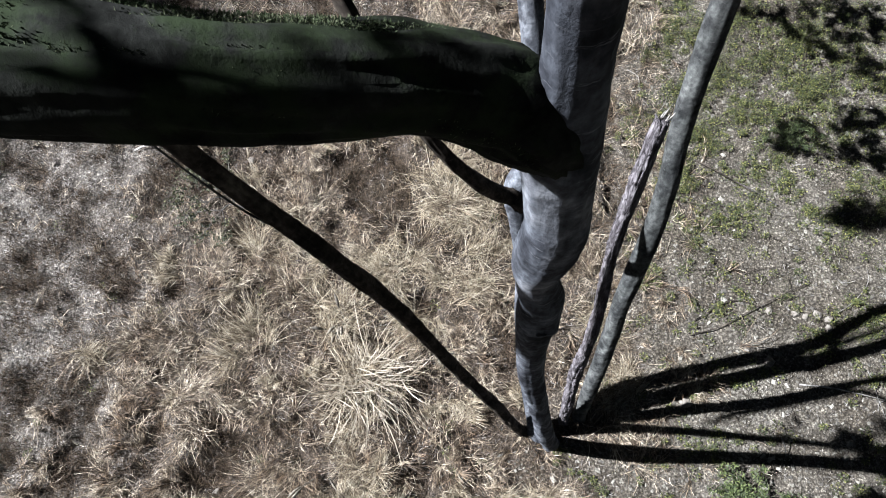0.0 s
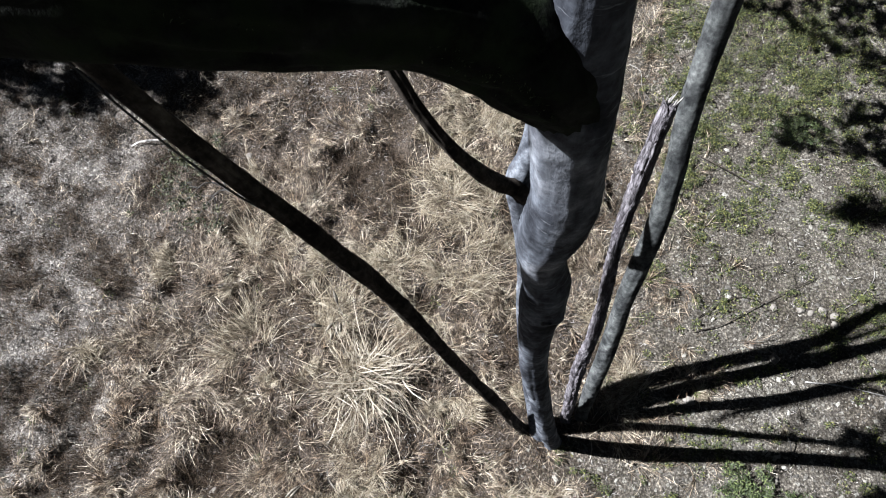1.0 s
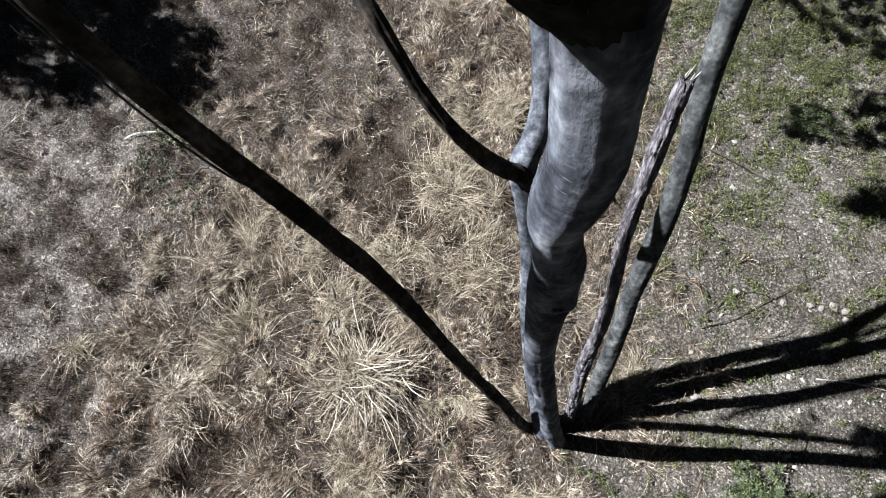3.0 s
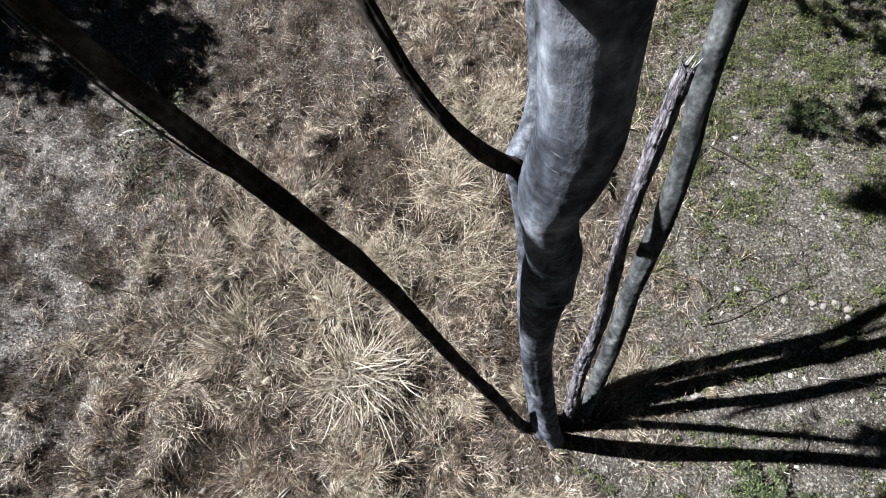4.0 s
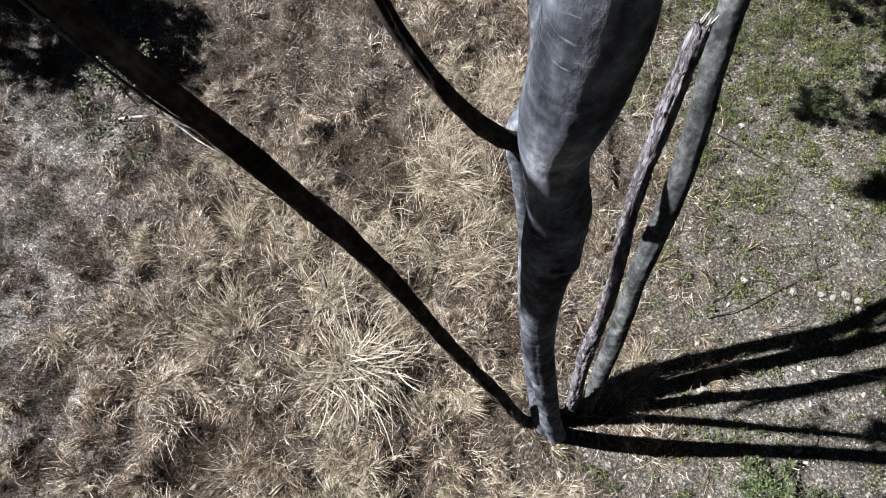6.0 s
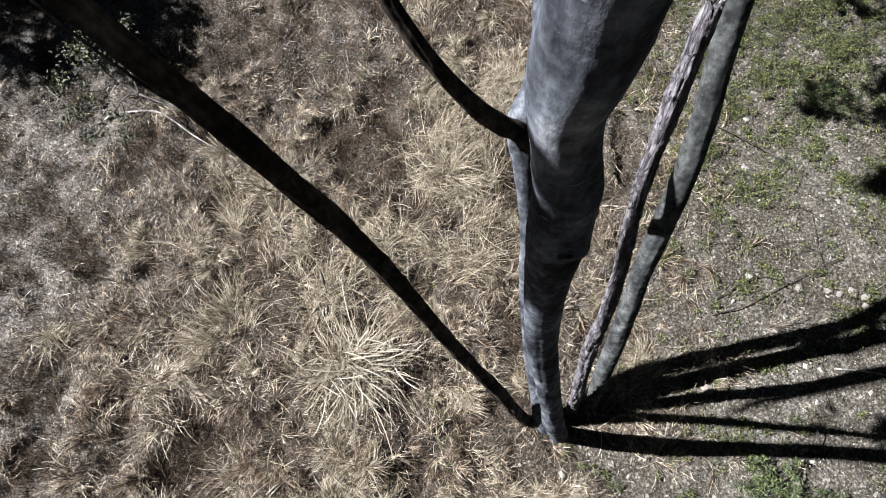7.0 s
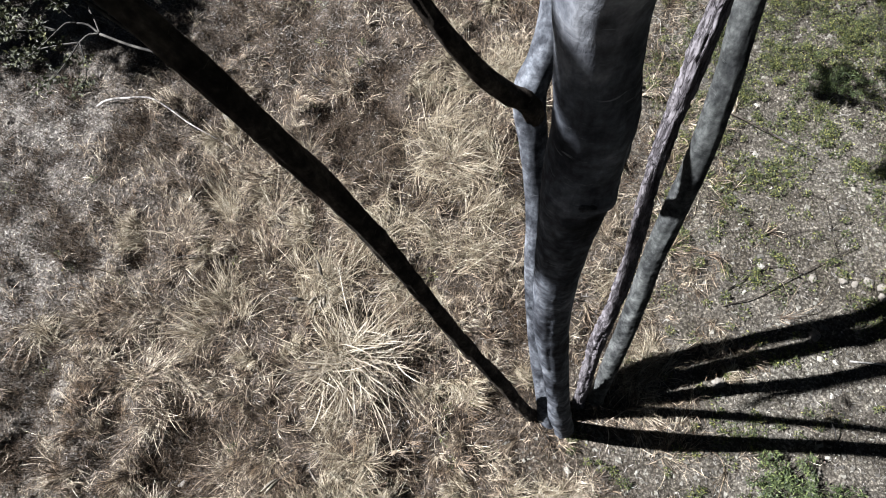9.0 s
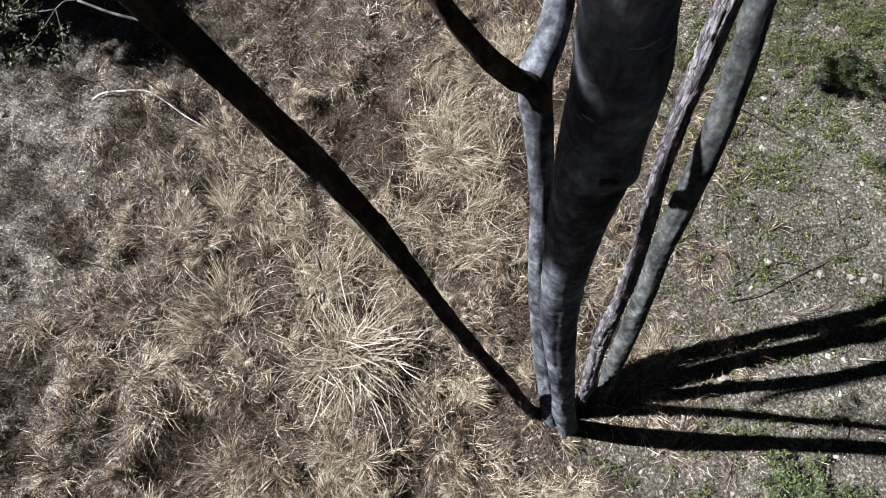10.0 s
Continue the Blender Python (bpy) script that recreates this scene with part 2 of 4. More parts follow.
def green_side(x, y):
    """1 on the gravelly side with weeds, 0 on the side with dry grass."""
    edge = 0.75 + 0.14 * np.asarray(y) + 0.8 * (field(x, y, 0.7, 21.0) - 0.5)
    edge = np.where(np.asarray(y) < 0.3, edge - 0.25, edge)
    edge = edge - 1.0 * smooth(-np.asarray(y), 0.40, 0.62)
    return smooth(np.asarray(x) - edge, -0.25, 0.25)


def grey_side(x, y):
    """1 where the ground lies bare under grey litter, off beyond the grass."""
    d = -np.asarray(x) - 4.62 + 0.36 * np.asarray(y) + 1.6 * (field(x, y, 1.1, 33.0) - 0.5)
    up = smooth(np.asarray(y) + 0.9 * (field(x, y, 0.8, 37.0) - 0.5), 2.4, 3.2) * smooth(-np.asarray(x), 1.0, 2.0) * 0.75
    return np.maximum(smooth(d, -0.4, 0.5), up)


def hollow(x, y):
    """1 in the bare, dark hollows between the tussocks."""
    return smooth(field(x, y, 0.40, 63.0, 2), 0.53, 0.66) * (1 - green_side(x, y))


# ---- mesh helpers ----
def mesh_object(name, verts, faces, material, parent=None, label="", smooth_shade=False):
    me = bpy.data.meshes.new(name)
    me.from_pydata(verts, [], faces)
    me.materials.append(material)
    if smooth_shade:
        me.shade_smooth()
    me.update()
    ob = new(name, me)
    if parent:
        ob.parent = parent
    return tagged(ob, label)


def fast_mesh(name, verts, loops, starts, material, smooth_shade=False):
    me = bpy.data.meshes.new(name)
    me.vertices.add(len(verts))
    me.vertices.foreach_set("co", np.ascontiguousarray(verts, dtype=np.float32).ravel())
    me.loops.add(len(loops))
    me.loops.foreach_set("vertex_index", np.ascontiguousarray(loops, dtype=np.int32))
    me.polygons.add(len(starts))
    me.polygons.foreach_set("loop_start", np.ascontiguousarray(starts, dtype=np.int32))
    me.polygons.foreach_set("use_smooth", np.full(len(starts), smooth_shade))
    me.update(calc_edges=True)
    me.validate()
    me.materials.append(material)
    return me


def copies(name, verts, tris, places, turns, sizes, material):
    """One mesh of many small pieces: a template laid out at places, turned (3 x 3) and sized."""
    t, f = np.asarray(verts, float), np.asarray(tris, int)
    v = np.einsum("nij,kj->nki", turns, t) * np.asarray(sizes)[:, None, None] + places[:, None, :]
    n, k = len(places), len(t)
    loops = (f.ravel()[None, :] + (np.arange(n) * k)[:, None]).ravel()
    return fast_mesh(name, v.reshape(-1, 3), loops, np.arange(n * len(f)) * 3, material)


def turns_of(yaw, pitch, roll):
    cy, sy, cp, sp, cr, sr = np.cos(yaw), np.sin(yaw), np.cos(pitch), np.sin(pitch), np.cos(roll), np.sin(roll)
    m = np.empty((len(yaw), 3, 3))
    m[:, 0, 0], m[:, 0, 1], m[:, 0, 2] = cy * cp, cy * sp * sr - sy * cr, cy * sp * cr + sy * sr
    m[:, 1, 0], m[:, 1, 1], m[:, 1, 2] = sy * cp, sy * sp * sr + cy * cr, sy * sp * cr - cy * sr
    m[:, 2, 0], m[:, 2, 1], m[:, 2, 2] = -sp, cp * sr, cp * cr
    return m


def blades(name, x, y, z, az, length, lean, droop, width, material, side=0.0, segs=3):
    """Ribbons of grass: az the way they lean, lean from upright in radians, droop and side their bend along the length."""
    n = len(x)
    mid = (np.arange(segs) + 0.5) / segs
    turn = side if np.ndim(side) else np.full(n, side)
    th = np.clip(lean[:, None] + 1.5 * droop[:, None] * mid, 0.0, 2.1)
    ph = az[:, None] + 5.0 * turn[:, None] * mid
    ds = length[:, None] / segs
    zero = np.zeros((n, 1))
    cx = x[:, None] + np.hstack([zero, np.cumsum(np.sin(th) * np.cos(ph) * ds, 1)])
    cy = y[:, None] + np.hstack([zero, np.cumsum(np.sin(th) * np.sin(ph) * ds, 1)])
    cz = z[:, None] + np.hstack([zero, np.cumsum(np.cos(th) * ds, 1)])
    cz = np.maximum(cz, height(cx, cy) + 0.006)
    s = np.arange(segs) / segs
    w = width[:, None] * (0.8 + 0.5 * s - 0.9 * s ** 2)
    tilt = RNG.uniform(-0.7, 0.7, n)[:, None]
    ph = np.hstack([az[:, None], ph[:, :-1]])
    wx, wy, wz = -np.sin(ph) * w * np.cos(tilt), np.cos(ph) * w * np.cos(tilt), w * np.sin(tilt)
    k = 2 * segs + 1
    v = np.empty((n, k, 3))
    for j in range(segs):
        v[:, 2 * j] = np.stack([cx[:, j] - wx[:, j], cy[:, j] - wy[:, j], cz[:, j] - wz[:, j]], 1)
        v[:, 2 * j + 1] = np.stack([cx[:, j] + wx[:, j], cy[:, j] + wy[:, j], cz[:, j] + wz[:, j]], 1)
    v[:, k - 1] = np.stack([cx[:, segs], cy[:, segs], cz[:, segs]], 1)
    idx = []
    for j in range(segs - 1):
        idx += [2 * j, 2 * j + 1, 2 * j + 3, 2 * j + 2]
    idx = np.array(idx + [k - 3, k - 2, k - 1])
    loops = (idx[None, :] + (np.arange(n) * k)[:, None]).ravel()
    starts = (np.arange(segs)[None, :] * 4 + (np.arange(n) * len(idx))[:, None]).ravel()
    return fast_mesh(name, v.reshape(-1, 3), loops, starts, material)


def spline(rows, step):
    """Points of a smooth curve through rows (x, y, z, r)."""
    p = np.array(rows, float)
    p = np.vstack([2 * p[0] - p[1], p, 2 * p[-1] - p[-2]])
    out = []
    for k in range(1, len(p) - 2):
        n = max(2, int(np.linalg.norm(p[k + 1, :3] - p[k, :3]) / step))
        for s in np.arange(n) / n:
            a, b, c, d = p[k - 1], p[k], p[k + 1], p[k + 2]
            out.append(0.5 * (2 * b + (c - a) * s + (2 * a - 5 * b + 4 * c - d) * s ** 2 + (3 * b - 3 * c + d - a) * s ** 3))
    out.append(p[-2])
    return np.array(out)


def tube(rows, sides=32, step=0.02, rough=0.05, ridge=0.02, wrinkle=0.0, seed=0.0, flare=0.0, jag=0.0, lumps=()):
    """Verts and faces of a limb: bark relief, wrinkles across it, a flared foot, a broken top, lumps (x, y, z, r, height)."""
    c = spline(rows, step)
    tang = np.gradient(c[:, :3], axis=0)
    tang /= np.linalg.norm(tang, axis=1)[:, None]
    u = np.cross(tang[0], (0.3, 0.9, 0.1))
    verts, faces = [], []
    along = 0.0
    for k in range(len(c)):
        u = u - tang[k] * np.dot(u, tang[k])
        u /= np.linalg.norm(u)
        w = np.cross(tang[k], u)
        if k:
            along += np.linalg.norm(c[k, :3] - c[k - 1, :3])
        for j in range(sides):
            a = 2 * math.pi * j / sides
            d = math.cos(a) * u + math.sin(a) * w
            r = c[k, 3]
            q = Vector((d[0] * 2.2 + seed, d[1] * 2.2, along * 3.5 + d[2]))
            f = 1 + rough * noise.noise(q) * 1.6 + rough * 0.6 * noise.noise(q * 2.7)
            f += ridge * noise.noise(Vector((d[0] * 9 + seed, d[1] * 9, along * 7)))
            f += wrinkle * noise.noise(Vector((d[0] * 1.6 + seed, d[1] * 1.6, along * 42)))
            f += flare * math.exp(-along / 0.09) * (0.75 + 0.5 * math.cos(3 * a + seed))
            p = c[k, :3] + d * r * f
            for lx, ly, lz, lr, lh in lumps:
                dd = math.sqrt((p[0] - lx) ** 2 + (p[1] - ly) ** 2 + (p[2] - lz) ** 2)
                if dd < lr * 2:
                    p = p + d * lh * math.exp(-(dd / lr) ** 2 * 1.6)
            if jag and k > len(c) - 5:
                p = p + tang[k] * jag * noise.noise(Vector((d[0] * 6 + seed, d[1] * 6, 2.0))) * (k - len(c) + 5) / 4
            verts.append(tuple(p))
    n = len(c)
    for k in range(n - 1):
        for j in range(sides):
            faces.append((k * sides + j, k * sides + (j + 1) % sides, (k + 1) * sides + (j + 1) % sides, (k + 1) * sides + j))
    verts += [tuple(c[0, :3]), tuple(c[-1, :3])]
    faces += [(len(verts) - 2, (j + 1) % sides, j) for j in range(sides)]
    faces += [(len(verts) - 1, (n - 1) * sides + j, (n - 1) * sides + (j + 1) % sides) for j in range(sides)]
    return verts, faces


def limb(name, rows, material, parent=None, label="", **how):
    v, f = tube(rows, **how)
    return mesh_object(name, v, f, material, parent, label, True)


# ---- the ground: one sheet to the horizon ----
def build_ground():
    def line(lo, hi, step, far):
        mid = np.arange(lo, hi, step)
        out = np.array([0.3, 0.8, 1.6, 3, 6, 12, 30, 80, 200, far])
        return np.concatenate([lo - out[::-1], mid, hi + out])

    gx, gy = line(-7.2, 4.8, 0.035, 600.0), line(-1.8, 5.6, 0.035, 600.0)
    xx, yy = np.meshgrid(gx, gy)
    v = np.stack([xx, yy, height(xx, yy)], -1).reshape(-1, 3)
    nx, ny = len(gx), len(gy)
    i, j = np.meshgrid(np.arange(nx - 1), np.arange(ny - 1))
    a = (j * nx + i).ravel()
    loops = np.stack([a, a + 1, a + 1 + nx, a + nx], 1).ravel()
    me = fast_mesh("ground", v, loops, np.arange(len(a)) * 4, SOIL, True)
    return tagged(new("ground", me), "pale stony soil under dry litter, in sun and tree shade", "ground", kind="structure")


build_ground()


# ---- the tree: five leaning stems from one foot ----
tree = tagged(new("tree"), "many-stemmed tree with smooth grey bark and one broken dead stem", "tree")
tree.location = (0, 0, 0)

TRUNK = [(-0.032, -0.481, -0.060, 0.0770), (-0.034, -0.475, 0.060, 0.0642), (-0.099, -0.469, 0.530, 0.0650), (-0.187, -0.436, 1.060, 0.0686), (-0.255, -0.377, 1.580, 0.0589), (-0.326, -0.317, 2.110, 0.0565),
         (-0.399, -0.261, 2.640, 0.0584), (-0.439, -0.235, 3.000, 0.0582), (-0.461, -0.217, 3.300, 0.0573), (-0.475, -0.211, 3.550, 0.0570), (-0.485, -0.211, 3.750, 0.0597), (-0.492, -0.213, 3.900, 0.0626),
         (-0.496, -0.211, 4.020, 0.0597), (-0.503, -0.213, 4.120, 0.0571), (-0.517, -0.214, 4.200, 0.0518), (-0.527, -0.216, 4.270, 0.0483), (-0.537, -0.215, 4.350, 0.0506), (-0.535, -0.217, 4.430, 0.0576),
         (-0.530, -0.221, 4.510, 0.0586), (-0.529, -0.227, 4.620, 0.0555), (-0.541, -0.222, 4.750, 0.0516), (-0.561, -0.218, 4.950, 0.0509), (-0.564, -0.234, 5.060, 0.0364), (-0.570, -0.242, 5.140, 0.0327),
         (-0.583, -0.255, 5.400, 0.0306), (-0.594, -0.206, 6.100, 0.0295), (-0.439, -0.065, 7.200, 0.0249)]
BOUGH = [(-0.545, -0.215, 4.83, 0.036), (-0.562, -0.222, 4.895, 0.046), (-0.606, -0.239, 4.982, 0.057), (-0.656, -0.244, 5.038, 0.055), (-0.719, -0.265, 5.093, 0.050), (-0.777, -0.290, 5.132, 0.049),
         (-0.855, -0.313, 5.171, 0.048), (-0.910, -0.321, 5.193, 0.048), (-0.998, -0.331, 5.216, 0.047), (-1.12, -0.345, 5.245, 0.045), (-1.5, -0.40, 5.40, 0.040), (-1.9, -0.3, 5.9, 0.030)]
BACK_STEM = [(-0.140, -0.403, -0.050, 0.0751), (-0.184, -0.302, 0.260, 0.0679), (-0.224, -0.169, 0.486, 0.0634), (-0.257, -0.022, 0.743, 0.0680), (-0.295, 0.122, 1.061, 0.0670), (-0.327, 0.263, 1.409, 0.0650),
             (-0.352, 0.374, 1.767, 0.0620), (-0.371, 0.511, 2.124, 0.0558), (-0.413, 0.609, 2.502, 0.0623), (-0.451, 0.691, 2.780, 0.0675), (-0.405, 0.755, 2.943, 0.0585), (-0.378, 0.850, 3.110, 0.0520),
             (-0.404, 1.035, 3.453, 0.0511), (-0.450, 1.204, 3.810, 0.0495), (-0.512, 1.472, 4.470, 0.0475), (-0.621, 1.304, 5.600, 0.0322), (-0.521, 1.628, 7.000, 0.0189)]
BACK_BRANCH = [(-0.425, 0.640, 2.640, 0.0300), (-0.435, 0.632, 2.760, 0.0440), (-0.478, 0.620, 2.850, 0.0410), (-0.540, 0.610, 2.915, 0.0391), (-0.646, 0.601, 3.080, 0.0358), (-0.759, 0.603, 3.287, 0.0300),
               (-0.876, 0.652, 3.511, 0.0273), (-0.996, 0.749, 3.752, 0.0299), (-1.122, 0.900, 3.983, 0.0310), (-1.260, 1.037, 4.400, 0.0278), (-1.474, 1.269, 5.100, 0.0202), (-1.593, 1.610, 6.000, 0.0121)]
LEFT_STEM = [(-0.268, -0.383, -0.050, 0.0494), (-0.294, -0.377, 0.120, 0.0440), (-0.384, -0.330, 0.409, 0.0439), (-0.486, -0.260, 0.818, 0.0410), (-0.600, -0.196, 1.227, 0.0391), (-0.716, -0.137, 1.686, 0.0355),
             (-0.819, -0.089, 2.204, 0.0338), (-0.911, -0.052, 2.793, 0.0309), (-1.022, -0.011, 3.362, 0.0323), (-1.166, 0.024, 3.901, 0.0283), (-1.340, 0.080, 4.400, 0.0238), (-1.462, 0.166, 4.800, 0.0213),
             (-1.513, 0.313, 5.600, 0.0202), (-1.567, 0.402, 6.600, 0.0182), (-1.568, 0.508, 7.400, 0.0134)]
# unseen branch, added to throw a thin shadow band over the gravel
SHADOW_BRANCH = [(-1.44, 0.09, 4.93, 0.024), (-1.52, 0.35, 4.95, 0.027), (-1.73, 0.60, 4.85, 0.029), (-2.1, 0.55, 4.75, 0.036), (-2.5, 0.47, 4.75, 0.036), (-2.95, 0.40, 4.8, 0.030), (-3.4, 0.3, 5.0, 0.012)]
RIGHT_STEM = [(0.234, -0.268, -0.050, 0.0621), (0.232, -0.221, 0.120, 0.0565), (0.243, -0.138, 0.339, 0.0604), (0.262, -0.018, 0.648, 0.0626), (0.279, 0.102, 0.977, 0.0634), (0.285, 0.228, 1.326, 0.0605),
              (0.287, 0.353, 1.684, 0.0588), (0.302, 0.469, 2.043, 0.0599), (0.320, 0.590, 2.412, 0.0574), (0.309, 0.715, 2.801, 0.0532), (0.286, 0.860, 3.190, 0.0513), (0.260, 1.001, 3.850, 0.0505),
              (0.230, 1.194, 5.000, 0.0407), (0.165, 1.371, 7.000, 0.0268)]
DEAD_STEM = [(0.098, -0.294, -0.050, 0.0435), (0.076, -0.263, 0.180, 0.0401), (0.059, -0.197, 0.570, 0.0430), (0.034, -0.048, 1.163, 0.0437), (0.042, 0.065, 1.651, 0.0375), (0.041, 0.184, 2.119, 0.0332),
             (0.022, 0.314, 2.527, 0.0327), (0.016, 0.415, 2.864, 0.0300), (0.024, 0.494, 3.172, 0.0337), (0.030, 0.548, 3.400, 0.0317), (0.036, 0.590, 3.575, 0.0270)]

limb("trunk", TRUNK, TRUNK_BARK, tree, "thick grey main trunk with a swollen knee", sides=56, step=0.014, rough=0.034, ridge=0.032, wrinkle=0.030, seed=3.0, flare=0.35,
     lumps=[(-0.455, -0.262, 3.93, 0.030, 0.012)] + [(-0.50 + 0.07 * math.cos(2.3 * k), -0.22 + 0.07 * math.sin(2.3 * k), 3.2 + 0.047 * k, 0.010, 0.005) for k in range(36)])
bough = limb("bough", BOUGH, SHADED_MOSSY_BARK, tree, "thick mossy bough bending off the trunk", sides=56, step=0.01, rough=0.09, ridge=0.085, wrinkle=0.03, seed=7.0)
limb("stem", BACK_STEM, BARK, tree, "slender grey forked stem", sides=40, step=0.016, rough=0.05, ridge=0.03, wrinkle=0.01, seed=11.0, flare=0.2,
     lumps=[(-0.455 + 0.06 * math.cos(2.4 * k), 0.60 + 0.05 * math.sin(2.4 * k), 2.70 + 0.016 * k, 0.016, 0.010) for k in range(16)])
limb("branch", BACK_BRANCH, BARK_BROWN, tree, "dark side branch", sides=32, step=0.014, rough=0.13, ridge=0.08, wrinkle=0.04, seed=13.0)
limb("stem", LEFT_STEM, BARK_BROWN, tree, "thin dark leaning stem", sides=36, step=0.012, rough=0.17, ridge=0.09, wrinkle=0.06, seed=17.0, flare=0.1)
limb("stem", RIGHT_STEM, BARK_GREEN, tree, "smooth straight grey stem", sides=40, step=0.016, rough=0.04, ridge=0.03, wrinkle=0.045, seed=19.0, flare=0.15)
limb("branch", SHADOW_BRANCH, BARK_BROWN, tree, "unseen thin bent branch, added to cast a shadow band", sides=16, step=0.03, rough=0.08, seed=29.0)
limb("dead_stem", DEAD_STEM, DEAD_WOOD, tree, "broken dead stem with flaking bark", sides=40, step=0.011, rough=0.16, ridge=0.26, wrinkle=0.16, seed=23.0, flare=0.2, jag=0.06)
SPLINTERS = [(0.024, 0.605, 0.03, 0.7), (0.050, 0.592, 0.02, 0.4), (0.037, 0.616, 0.035, 0.8), (0.054, 0.600, 0.02, 0.9)]
for x, y, up, way in SPLINTERS:
    limb("splinter", [(x, y - 0.01, 3.49, 0.008), (x + 0.015 * way, y, 3.55 + up * 0.5, 0.006), (x + 0.035 * way, y + 0.015, 3.58 + up, 0.001)], BLEACHED, tree, "pale torn splinter of wood", sides=7, step=0.012, rough=0.2, seed=x * 50)


LEAF = [(0, 0, 0), (0.5, -0.26, 0.10), (1, 0, -0.06), (0.5, 0.26, 0.10)]
SLIM_LEAF = [(0, 0, 0), (0.45, -0.15, 0.06), (1, 0, -0.10), (0.45, 0.15, 0.06)]
LEAF_TRIS = [(0, 1, 2), (0, 2, 3)]


def build_moss(bough):
    """Tufts of moss over the upper side of the bough."""
    c = spline([r for r in BOUGH if r[0] > -1.6], 0.002)
    pick = c[RNG.integers(0, len(c), 60000)]
    a = RNG.normal(0.30, 0.60, len(pick))
    keep = RNG.random(len(pick)) < smooth(field(pick[:, 0] * 6, a, 0.5, 91.0), 0.36, 0.6)
    pick, a = pick[keep], a[keep]
    n = len(pick)
    # the side of the bough, turned up from its axis, which runs along x
    d = np.stack([np.zeros(n), -np.sin(a - 0.3), np.cos(a - 0.3)], 1)
    p = pick[:, :3] + d * pick[:, 3:4] * 1.0
    t = turns_of(RNG.uniform(0, 6.28, n), RNG.normal(-0.9, 0.5, n), RNG.normal(0, 0.5, n))
    me = copies("moss", SLIM_LEAF, LEAF_TRIS, p, t, RNG.uniform(0.0015, 0.0055, n), MOSS)
    ob = new("moss", me)
    ob.parent = bough
    tagged(ob, "green moss in tufts on the bark")


def build_knot():
    """A crusty callus over an old branch scar on the trunk, with a split across it."""
    bm = bmesh.new()
    bmesh.ops.create_icosphere(bm, subdivisions=5, radius=1.0)
    for v in bm.verts:
        q = v.co.copy()
        f = 1 + 0.42 * noise.noise(q * 1.7) + 0.30 * noise.noise(q * 4.3) + 0.16 * noise.noise(q * 10)
        split = math.exp(-((q.z + 0.12 + 0.35 * noise.noise(q * 2.1)) / 0.16) ** 2)
        v.co = Vector((q.x, q.y * (1 - 0.45 * split), q.z)) * f
    me = bpy.data.meshes.new("knot")
    bm.to_mesh(me)
    bm.free()
    me.materials.append(SCAR)
    me.shade_smooth()
    ob = new("knot", me)
    ob.parent = tree
    tagged(ob, "pale crusty callus over a branch scar")
    ob.matrix_world = pose(-0.476, -0.268, 3.937, -8, 14, 22) @ Matrix.Diagonal((0.024, 0.009, 0.011, 1))


build_knot()
build_moss(bough)


def leaf_cloud(name, centres, material, parent, label, size, per, shape=LEAF):
    """Leaves in clumps: centres (x, y, z, radius)."""
    c = np.array(centres, float)
    k = np.repeat(np.arange(len(c)), per)
    d = RNG.normal(size=(len(k), 3))
    d = d / np.linalg.norm(d, axis=1)[:, None] * (RNG.random(len(k)) ** 0.5)[:, None]
    p = c[k, :3] + d * c[k, 3:4] * np.array([1, 1, 0.7])
    n = len(k)
    t = turns_of(RNG.uniform(0, 6.28, n), RNG.normal(0, 0.6, n), RNG.normal(0, 0.7, n))
    me = copies(name, shape, LEAF_TRIS, p, t, RNG.uniform(0.6, 1.25, n) * size, material)
    ob = new(name, me)
    ob.parent = parent
    return tagged(ob, label)


# the crown, above the walk; its leaves shade the ground out to the one side
SHIFT_X, SHIFT_Y = 0.93, -0.135


